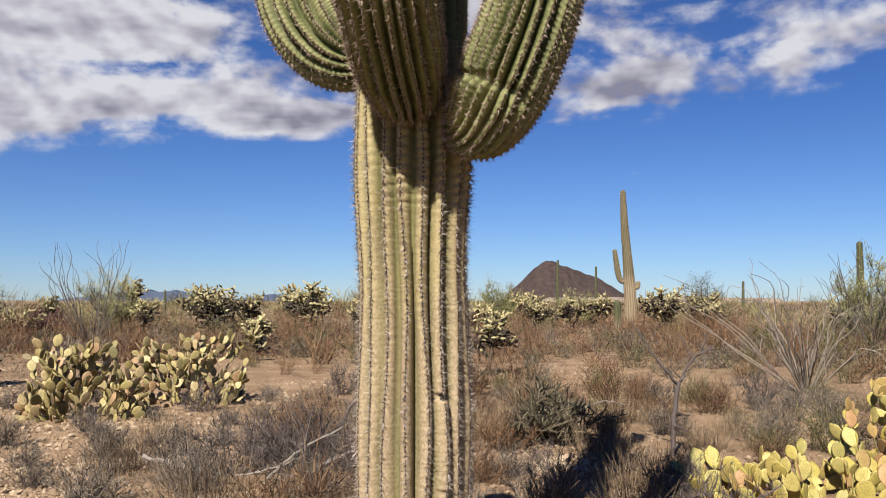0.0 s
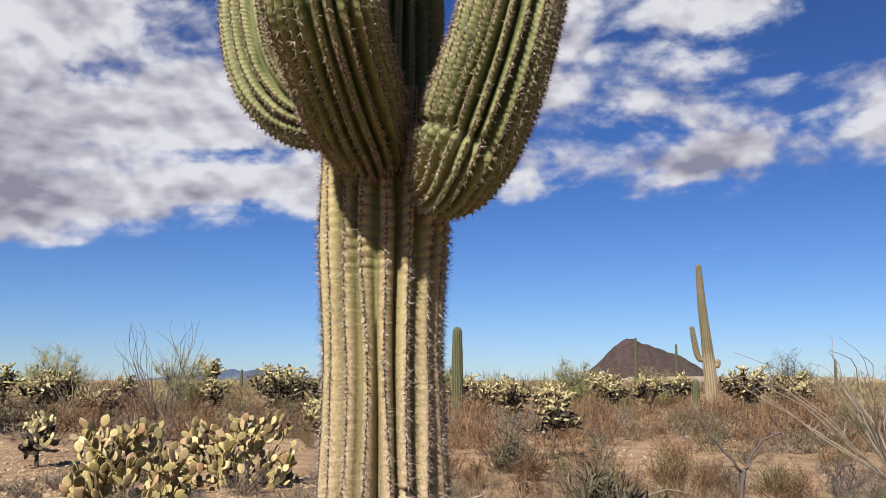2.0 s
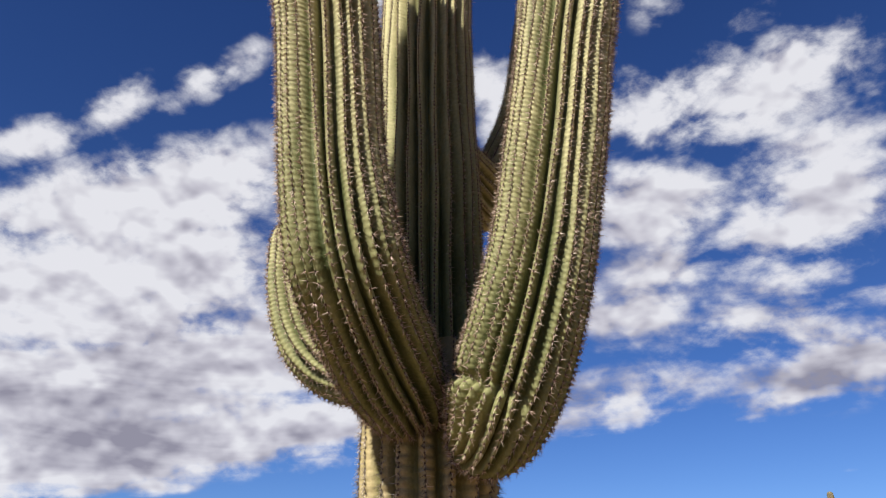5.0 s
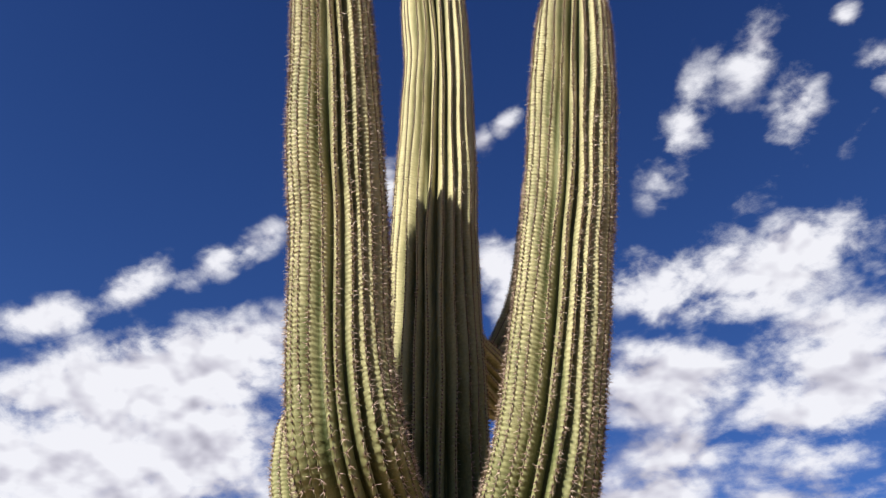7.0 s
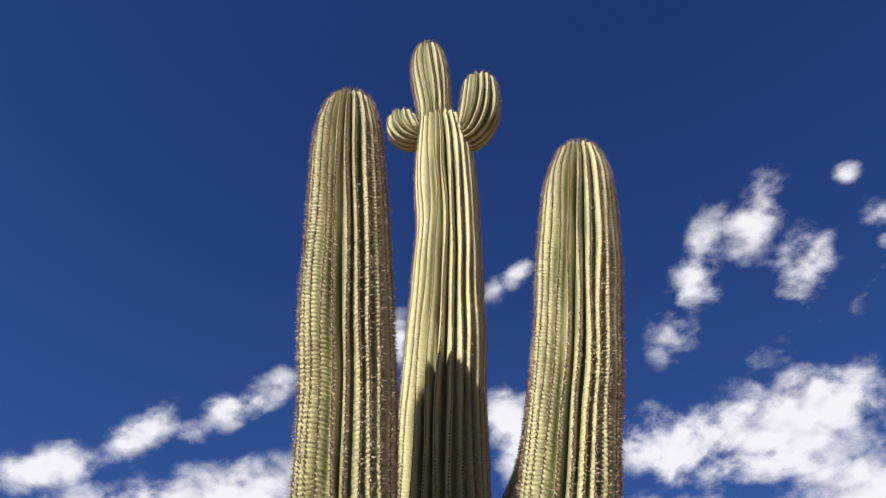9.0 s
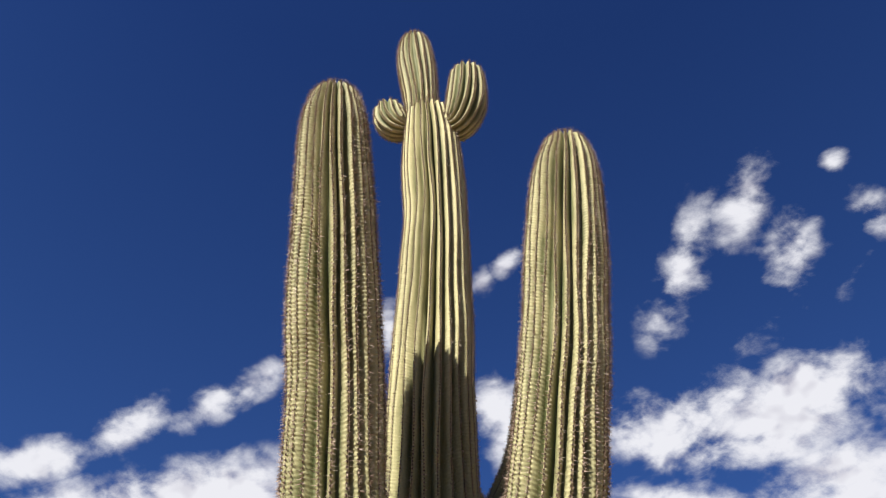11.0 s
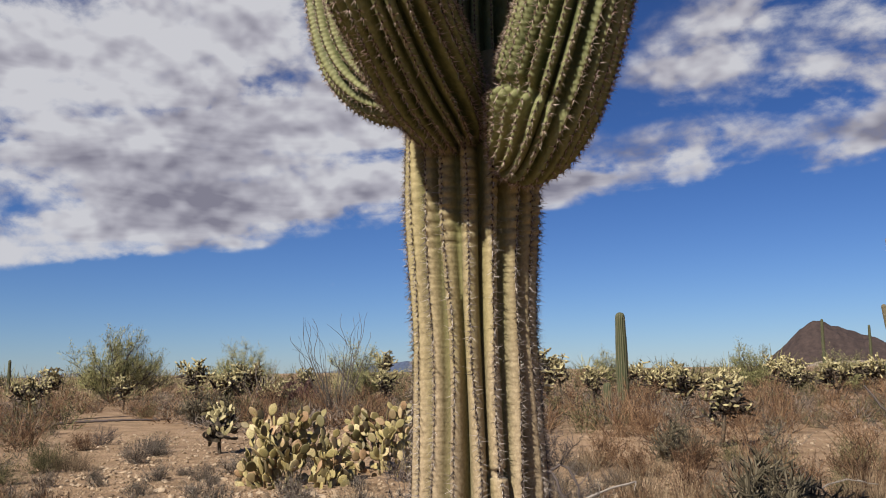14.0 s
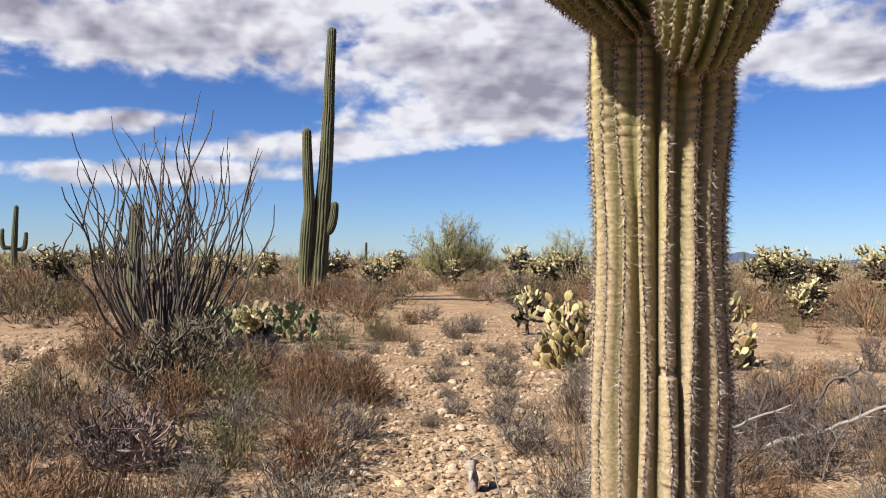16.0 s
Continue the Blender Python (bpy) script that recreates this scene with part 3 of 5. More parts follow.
def mountain(name, cx, cy, half, depth, tops, mat, label, category, nx=120, ny=24, rough=0.08, seed=1.0):
    """A ridge: tops are (place along the half width -1..1, height); it falls away to front and back."""
    V, F = [], []
    xs, hs = [t[0] for t in tops], [t[1] for t in tops]
    top = max(hs)
    for j in range(ny + 1):
        b = 2 * j / ny - 1
        for i in range(nx + 1):
            a = 2 * i / nx - 1
            h = float(np.interp(a, xs, hs))
            f = max(0.0, 1 - abs(b)) ** 0.85
            g = noise.fractal((a * 5 + seed, b * 4, seed), 0.9, 2.1, 6)
            z = h * f * (1 + rough * 3 * g * min(1, 2 * abs(b))) + rough * top * g * f * (h / top) ** 0.6
            V.append((cx + a * half, cy + b * depth, z if f > 0 else -2.0))
    for j in range(ny):
        for i in range(nx):
            k = j * (nx + 1) + i
            F.append((k, k + 1, k + nx + 2, k + nx + 1))
    me = bpy.data.meshes.new(name)
    me.from_pydata(V, [], F)
    me.materials.append(mat)
    me.polygons.foreach_set("use_smooth", [True] * len(me.polygons))
    return tagged(new(name, me), label, category, kind="structure")


mountain("hill", 178, 1190, 94, 80, [(-1, 0), (-0.89, 14), (-0.76, 23), (-0.63, 36), (-0.5, 47), (-0.41, 53), (-0.3, 61), (-0.22, 59), (-0.1, 54), (0.07, 48), (0.33, 40), (0.59, 29), (0.85, 13), (1, 0)], HILL,
         "dark red-brown rocky cone hill on the plain", "hill", 110, 44, 0.05, 3.0)
mountain("berm", 260, 980, 150, 25, [(-1, 0), (-0.9, 5.5), (-0.4, 6.0), (-0.1, 5.0), (0.2, 7.0), (0.55, 5.5), (0.9, 5), (1, 0)], BERM,
         "low pale bank of bare earth below the hill", "bank", 80, 10, 0.06, 9.0)
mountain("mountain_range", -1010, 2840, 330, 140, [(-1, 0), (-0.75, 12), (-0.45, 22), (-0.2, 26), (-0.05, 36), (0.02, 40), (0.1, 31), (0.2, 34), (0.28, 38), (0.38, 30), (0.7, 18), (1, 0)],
         HAZED_ROCK, "hazy blue far mountain range with two peaks", "mountain", 120, 12, 0.03, 5.0)
mountain("mountain_range", -620, 2960, 170, 120, [(-1, 0), (-0.3, 18), (0.05, 25), (0.3, 20), (1, 0)], HAZED_ROCK, "hazy blue low far mountain", "mountain", 60, 12, 0.03, 12.0)
mountain("mountain_range", -1800, 2150, 260, 120, [(-1, 0), (-0.4, 10), (0.1, 14), (0.5, 11), (1, 0)], HAZED_ROCK, "hazy blue low far ridge", "mountain", 60, 12, 0.03, 15.0)


# ---- the big saguaro ----
big = thing("saguaro", "huge green-tan ribbed saguaro cactus with upraised arms and sharp spines", "cactus")


def limb(name, rows, ribs, depth, mat, spine_mat, gap, count, length, seed, label="", step=0.0175 / 4, per=6, tip=1.0, dome=True, notch=None, twist=0.0, wrinkle=0.0012, thick=0.0009, crease=None, cushion=0.95, start=0.0, high=0.0044, folds=None):
    c = domed(rows, step, tip) if dome else spline(rows, step)
    along = np.concatenate([[0], np.cumsum(np.linalg.norm(np.diff(c[:, :3], axis=0), axis=1))])
    even = np.linspace(0, along[-1], int(along[-1] / step) + 1)
    c = np.stack([np.interp(even, along, c[:, j]) for j in range(4)], 1)
    me, lines = fluted(name, c, ribs, depth, mat, per, seed, notch=notch, twist=twist, wrinkle=wrinkle, crease=crease, start=start, bead=(gap, high), folds=folds)
    ob = part(name, me, big, label)
    n, f = spine_meshes(name, lines, gap, count, length, spine_mat, FELT if spine_mat is SPINE else FELT_UP, seed + 50, thick, cushion)
    part("spine_coat", n, ob, "grey-tan needle spines", "stuff")
    part("areole_coat", f, ob, "dark brown felted cushions", "stuff")
    return ob


limb("trunk", [(-0.115, 3.22, -0.15, 0.205), (-0.115, 3.22, 0.3, 0.212), (-0.113, 3.22, 0.8, 0.219), (-0.112, 3.22, 1.15, 0.219), (-0.114, 3.22, 1.42, 0.214),
               (-0.118, 3.22, 1.63, 0.208), (-0.121, 3.22, 1.78, 0.216), (-0.121, 3.22, 1.96, 0.227), (-0.118, 3.22, 2.10, 0.228), (-0.117, 3.22, 2.4, 0.221),
               (-0.116, 3.22, 2.55, 0.215)],
     18, 0.27, SKIN, SPINE, 0.0165, 10, 0.040, 3, "tan and olive ribbed lower trunk with corky scars", dome=False, thick=0.0010, cushion=0.95, notch=(15, 1.19), step=0.0165 / 3, per=8, wrinkle=0.0016, start=-0.02, high=0.0018, folds=(1.86, 2.32, 0.012, 0.036, 5.3))
limb("upper_stem", [(-0.116, 3.22, 2.44, 0.208), (-0.115, 3.22, 2.95, 0.205), (-0.114, 3.22, 3.4, 0.199), (-0.112, 3.22, 3.9, 0.191), (-0.102, 3.22, 4.27, 0.185), (-0.097, 3.22, 4.65, 0.181),
                    (-0.096, 3.22, 5.09, 0.174), (-0.115, 3.22, 5.5, 0.178), (-0.125, 3.22, 5.8, 0.166), (-0.14, 3.22, 6.05, 0.150)],
     24, 0.35, SKIN_UP, SPINE_UP, 0.0165, 9, 0.024, 4, "pale green ribbed upper stem", tip=0.35, step=0.0165 / 3, high=0.0026)
limb("crown_stem", [(-0.185, 3.22, 6.0, 0.095), (-0.195, 3.22, 6.25, 0.105), (-0.215, 3.22, 6.5, 0.122), (-0.238, 3.22, 6.75, 0.128), (-0.252, 3.22, 6.95, 0.116), (-0.257, 3.22, 7.04, 0.095)],
     17, 0.26, SKIN_ARM, SPINE_UP, 0.0165, 14, 0.032, 5, "narrow young stem on the crown")
limb("front_arm", [(-0.127, 3.14, 2.265, 0.07), (-0.135, 3.04, 2.325, 0.132), (-0.147, 2.94, 2.378, 0.156), (-0.163, 2.82, 2.436, 0.168), (-0.182, 2.68, 2.53, 0.167), (-0.199, 2.555, 2.645, 0.167),
                   (-0.222, 2.51, 2.84, 0.163), (-0.235, 2.49, 3.02, 0.161), (-0.241, 2.475, 3.18, 0.161), (-0.248, 2.447, 3.40, 0.164), (-0.259, 2.404, 3.60, 0.164), (-0.268, 2.358, 3.84, 0.162),
                   (-0.273, 2.307, 4.10, 0.156), (-0.285, 2.250, 4.39, 0.152), (-0.290, 2.224, 4.54, 0.146), (-0.291, 2.205, 4.63, 0.134), (-0.291, 2.192, 4.70, 0.116)],
     24, 0.34, SKIN_ARM, SPINE_UP, 0.0175, 12, 0.029, 6, "thick olive-green upright arm")
limb("right_arm", [(0.02, 3.13, 2.27, 0.05), (0.08, 3.04, 2.205, 0.095), (0.138, 2.955, 2.205, 0.142), (0.195, 2.89, 2.29, 0.168), (0.25, 2.85, 2.41, 0.174), (0.305, 2.82, 2.56, 0.166),
                   (0.352, 2.81, 2.74, 0.161), (0.385, 2.805, 2.92, 0.160), (0.420, 2.803, 3.12, 0.160), (0.462, 2.808, 3.40, 0.164), (0.495, 2.812, 3.60, 0.166),
                   (0.530, 2.818, 3.88, 0.168), (0.562, 2.825, 4.15, 0.171), (0.598, 2.832, 4.48, 0.169), (0.624, 2.837, 4.72, 0.158), (0.638, 2.840, 4.84, 0.142), (0.645, 2.842, 4.92, 0.122)],
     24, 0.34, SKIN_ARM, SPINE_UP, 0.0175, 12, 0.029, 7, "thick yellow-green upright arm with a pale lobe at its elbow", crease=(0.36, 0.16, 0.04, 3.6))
limb("short_arm", [(-0.26, 3.27, 2.54, 0.07), (-0.355, 3.29, 2.515, 0.11), (-0.465, 3.315, 2.575, 0.148), (-0.56, 3.33, 2.71, 0.170), (-0.61, 3.34, 2.90, 0.178), (-0.622, 3.34, 3.07, 0.170)],
     19, 0.34, SKIN_ARM, SPINE_UP, 0.0175, 12, 0.029, 8, "short rounded green arm")
limb("back_arm", [(-0.06, 3.38, 3.46, 0.10), (0.033, 3.706, 3.424, 0.150), (0.129, 3.760, 3.499, 0.172), (0.215, 3.760, 3.660, 0.172), (0.291, 3.728, 3.875, 0.161), (0.355, 3.706, 4.176, 0.159), (0.398, 3.685, 4.477, 0.150)],
     19, 0.34, SKIN_ARM, SPINE_UP, 0.0175, 9, 0.026, 9, "shaded green arm behind the stem")
limb("crown_bud", [(-0.26, 3.20, 5.93, 0.05), (-0.33, 3.18, 5.95, 0.09), (-0.375, 3.17, 6.03, 0.105), (-0.39, 3.17, 6.12, 0.098)],
     14, 0.26, SKIN_ARM, SPINE_UP, 0.0165, 12, 0.026, 10, "small round green bud arm")
limb("crown_bud", [(-0.03, 3.20, 5.85, 0.06), (0.045, 3.19, 5.86, 0.10), (0.095, 3.18, 5.98, 0.125), (0.115, 3.18, 6.16, 0.128), (0.12, 3.18, 6.36, 0.115)],
     15, 0.26, SKIN_ARM, SPINE_UP, 0.0165, 12, 0.026, 11, "curved green bud arm")


# ---- desert plants: builders ----


def rnd_dir(rng, up_lo, up_hi):
    a, e = rng.uniform(0, 2 * math.pi), radians(rng.uniform(up_lo, up_hi))
    return Vector((math.cos(a) * math.cos(e), math.sin(a) * math.cos(e), math.sin(e)))


def wiggle(rng, p, d, length, n, jitter, droop=0.0):
    """Points of a crooked branch."""
    pts, p, d = [Vector(p)], Vector(p), Vector(d)
    for _ in range(n):
        d = (d + Vector((rng.gauss(0, jitter), rng.gauss(0, jitter), rng.gauss(0, jitter) - droop))).normalized()
        p = p + d * (length / n)
        pts.append(p.copy())
    return pts


def shrub_master(seed, w, h, stems, forks, twigs, mats, leaf=0, up=(18, 80), stem_r=0.0055, label="", leaf_size=0.014, jitter=0.22, far=False):
    """A wiry desert shrub: woody stems and a haze of fine twigs, with a few dry leaves."""
    rng = random.Random(seed)
    root = thing("shrub", label, "shrub", "desert shrubs")
    a, b = Geo(), Geo()
    for _ in range(stems):
        d = rnd_dir(rng, *up)
        reach = 1 / math.sqrt((d.x ** 2 + d.y ** 2) / (w / 2) ** 2 + (d.z / h) ** 2) * rng.uniform(0.6, 1.0)
        base = Vector((rng.gauss(0, 0.06) * w, rng.gauss(0, 0.06) * w, -0.03))
        pts = wiggle(rng, base, d, reach, 5, jitter)
        r = stem_r * rng.uniform(0.6, 1.2)
        if far:
            a.tube([pts[0], pts[2], pts[5]], [r, r * 0.7, r * 0.25], 3, 0, False)
        else:
            a.tube([pts[0], pts[2], pts[3], pts[5]], [r, r * 0.7, r * 0.55, r * 0.25], 3, 0, False)
        for _ in range(forks):
            i = rng.choice((1, 2, 2, 3, 3, 4))
            d2 = ((pts[i + 1] - pts[i]).normalized() * 0.8 + rnd_dir(rng, -5, 75) * 0.9).normalized()
            sub = wiggle(rng, pts[i], d2, reach * rng.uniform(0.2, 0.42), 3, jitter * 1.2)
            if far:
                a.splinter(sub[0], sub[3], r * 0.45, rng)
            else:
                a.splinter(sub[0], sub[2], r * 0.55, rng)
                a.splinter(sub[1], sub[3], r * 0.45, rng)
            for _ in range(twigs):
                j = rng.choice((1, 2, 2, 3))
                d3 = (rnd_dir(rng, -10, 80) + d2 * 0.5).normalized()
                q = sub[j] + d3 * reach * rng.uniform(0.10, 0.24)
                b.splinter(sub[j], q, r * 0.34, rng)
                for _ in range(leaf):
                    s = rnd_dir(rng, -40, 60)
                    c = sub[j].lerp(q, rng.uniform(0.2, 1))
                    b.blade(c, rnd_dir(rng, -20, 70), s, leaf_size * rng.uniform(0.7, 1.5), leaf_size * 0.6, 1)
    part("stem_tangle", a.mesh("shrub_stems", [mats[0]]), root, "", "stuff")
    part("twig_tangle", b.mesh("shrub_twigs", [mats[0], mats[1]]), root, "", "stuff")
    return root


def grass_master(seed, w, h, blades, mat, label):
    """A dry tuft of upright straw stalks."""
    rng = random.Random(seed)
    root = thing("grass_tuft", label, "grass", "dry grass tufts")
    g = Geo()
    for _ in range(blades):
        base = Vector((rng.gauss(0, 0.2) * w, rng.gauss(0, 0.2) * w, -0.02))
        d = (Vector((base.x / w * 1.1, base.y / w * 1.1, 1)) + rnd_dir(rng, -10, 30) * 0.35).normalized()
        pts = wiggle(rng, base, d, h * rng.uniform(0.45, 1.0), 3, 0.13)
        g.tube([pts[0], pts[1].lerp(pts[2], 0.5), pts[3]], [0.0026, 0.0020, 0.0008], 3, 0, False)
    part("stalk_tangle", g.mesh("grass_stalks", [mat]), root, "", "stuff")
    return root


def cholla_joint(g, rng, p, d, length, r, mat, spines, spine_len):
    """One fat, bristling joint."""
    d = d.normalized()
    u = d.orthogonal().normalized()
    w = d.cross(u)
    q = p + d * length
    g.tube([p, p + d * length * 0.55, q], [r * 0.7, r * 1.02, r * 0.45], 3, mat, False)
    for _ in range(spines):
        a, t = rng.uniform(0, 6.283), rng.uniform(0.05, 1)
        o = u * math.cos(a) + w * math.sin(a)
        s = p + d * length * t + o * r * 0.7
        g.splinter(s, s + (o + rnd_dir(rng, -40, 60) * 0.6 + d * (t - 0.4)).normalized() * spine_len * rng.uniform(0.6, 1.2), r * 0.14, rng, mat)
    return q


def cholla_master(seed, h, w, limbs, joints, label, spines=2, droop=0.1, trunk_part=0.45, pale=CHOLLA_TIP, old=CHOLLA_OLD, name="cholla"):
    """A jumping cholla: dark crooked trunk and limbs under a crown of pale jointed branchlets."""
    rng = random.Random(seed)
    root = thing(name, label, "cactus", "chollas")
    t, c, l = Geo(), Geo(), Geo()
    trunk = wiggle(rng, (0, 0, -0.05), (rng.gauss(0, 0.1), rng.gauss(0, 0.1), 1), h * trunk_part, 4, 0.1)
    r0 = 0.028 * h ** 0.7 + 0.012
    t.tube(trunk, [r0, r0 * 0.95, r0 * 0.9, r0 * 0.85, r0 * 0.8], 6)
    for _ in range(limbs):
        i = rng.choice((2, 3, 4, 4))
        d = rnd_dir(rng, 5, 70)
        reach = 1 / math.sqrt((d.x ** 2 + d.y ** 2) / (w / 2) ** 2 + (d.z / (h * (1 - trunk_part))) ** 2) * rng.uniform(0.5, 0.95)
        arm = wiggle(rng, trunk[i], d, reach, 4, 0.2)
        l.tube(arm, [r0 * 0.7, r0 * 0.62, r0 * 0.55, r0 * 0.5, r0 * 0.45], 5)
        for p in arm[1:]:
            for _ in range(joints):
                e = (rnd_dir(rng, -25, 75) + d * 0.4).normalized()
                under = 0.85 if p.z < h * 0.55 else 0.04
                q = cholla_joint(c, rng, p, e, rng.uniform(0.12, 0.20), 0.046, 1 if rng.random() < under + 0.1 else 0, spines, 0.035)
                for _ in range(rng.choice((1, 1, 2))):
                    e2 = (e + rnd_dir(rng, -30, 60) * 0.9 - Vector((0, 0, droop))).normalized()
                    tone = 1 if rng.random() < under - 0.1 else 0
                    q2 = cholla_joint(c, rng, q, e2, rng.uniform(0.10, 0.17), 0.044, tone, spines, 0.035)
                    if rng.random() < 0.5:
                        cholla_joint(c, rng, q2, (e2 + rnd_dir(rng, -30, 60) * 0.8).normalized(), rng.uniform(0.08, 0.14), 0.038, tone, spines, 0.032)
    part("trunk", t.mesh("cholla_trunk", [old]), root, "dark shaggy bark")
    part("limb_tangle", l.mesh("cholla_limbs", [old]), root, "", "stuff")
    part("joint_crown", c.mesh("cholla_joints", [pale, old]), root, "pale bristling joints", "stuff")
    return root


def staghorn_master(seed, w, h, stems, mat, label, k=1.0):
    """A low sprawling cholla of thin knotted canes."""
    rng = random.Random(seed)
    root = thing("staghorn_cholla", label, "cactus", "staghorn chollas")
    for _ in range(stems):
        g = Geo()
        d = rnd_dir(rng, 8, 75)
        reach = 1 / math.sqrt((d.x ** 2 + d.y ** 2) / (w / 2) ** 2 + (d.z / h) ** 2) * rng.uniform(0.6, 1)
        pts = wiggle(rng, (rng.gauss(0, 0.1) * w, rng.gauss(0, 0.1) * w, -0.03), d, reach, 5, 0.3)
        g.tube(pts, [k * v for v in (0.011, 0.011, 0.010, 0.010, 0.009, 0.006)], 5)
        for i in (1, 2, 3, 4):
            for _ in range(3):
                e = ((pts[i + 1] - pts[i]).normalized() * 0.6 + rnd_dir(rng, -15, 70)).normalized()
                sub = wiggle(rng, pts[i], e, rng.uniform(0.10, 0.24), 2, 0.25)
                g.tube(sub, [k * v for v in (0.008, 0.008, 0.005)], 4)
                for _ in range(2):
                    cholla_joint(g, rng, sub[1].lerp(sub[2], rng.random()), (e + rnd_dir(rng, -20, 70)).normalized(), rng.uniform(0.05, 0.1), 0.0078 * k, 0, 3, 0.022)
        part("cane", g.mesh("staghorn_cane", [mat]), root)
    return root


def pad_mesh(name, mat, seed):
    """A fleshy obovate pad that grows from the origin along z, flat across y."""
    rng = random.Random(seed)
    rings, sides = 6, 10
    V, F = [], []
    for i in range(rings + 1):
        t = i / rings
        half = 0.5 * (math.sin(math.pi * min(1, 0.06 + 0.94 * t) ** 1.25) ** 0.62) if 0 < i < rings else (0.10 if i == 0 else 0.03)
        th = 0.036 * math.sin(math.pi * (0.1 + 0.86 * t)) ** 0.5
        for k in range(sides):
            a = 2 * math.pi * k / sides
            c, s = math.cos(a), math.sin(a)
            V.append((half * c * 0.74, th * s * (abs(s) ** 0.3) + 0.04 * math.sin(t * 2.5 + seed) - 0.02, t + 0.012 * math.sin(3 * a + seed)))
    for i in range(rings):
        for k in range(sides):
            k2 = (k + 1) % sides
            F.append((i * sides + k, i * sides + k2, (i + 1) * sides + k2, (i + 1) * sides + k))
    F.append(tuple(range(sides - 1, -1, -1)))
    F.append(tuple(rings * sides + k for k in range(sides)))
    me = bpy.data.meshes.new(name)
    me.from_pydata(V, [], F)
    me.materials.append(mat)
    me.polygons.foreach_set("use_smooth", [True] * len(me.polygons))
    return me


def prickly_pear(x, y, spread_x, spread_y, height, count, size, mat, seed, label, lay=18):
    """A clump of flat pads, each a part, stacked two to four high."""
    rng = random.Random(seed)
    root = thing("prickly_pear", label, "cactus", "prickly pears", stand(x, y))
    meshes = [pad_mesh("pad", mat, seed + k) for k in range(3)]
    heads = []
    while count > 0:
        ring, way = math.sqrt(rng.random()), rng.uniform(0, 6.283)
        bx, by = ring * math.cos(way) * spread_x, ring * math.sin(way) * spread_y
        edge = min(1.0, math.hypot(bx / spread_x, by / spread_y))
        p, yaw = Vector((bx, by, -0.04)), rng.uniform(0, 360)
        lean = rng.uniform(0, lay) + 22 * edge
        way = math.degrees(math.atan2(by, bx))
        top = height * (1 - 0.35 * edge * edge) * rng.uniform(0.35, 0.85)
        stack = [(p, Vector((math.cos(radians(way)) * math.sin(radians(lean)), math.sin(radians(way)) * math.sin(radians(lean)), math.cos(radians(lean)))))]
        while stack and count > 0:
            p, d = stack.pop()
            s = size * rng.uniform(0.75, 1.2)
            n = Vector((math.cos(radians(yaw)), math.sin(radians(yaw)), rng.uniform(-0.7, 0.7)))
            n = (n - d * n.dot(d)).normalized()
            rot = Matrix((d.cross(n) * -1, n, d)).transposed().to_4x4()
            m = Matrix.Translation(p) @ rot @ Matrix.Diagonal((s * rng.uniform(0.85, 1.1), s, s, 1))
            part("pad", rng.choice(meshes), root, m=m)
            count -= 1
            q = p + d * s * 0.93
            if q.z < top and math.hypot(q.x / spread_x, q.y / spread_y) < 0.92:
                for _ in range(rng.choice((1, 1, 2))):
                    side = d.cross(n) * rng.uniform(-0.9, 0.9)
                    d2 = (d + side + n * rng.uniform(-0.6, 0.6) + Vector((0, 0, 0.3))).normalized()
                    stack.append((q - d * s * 0.08 + side * s * 0.35, d2))
            yaw += rng.uniform(-80, 80)
    return root


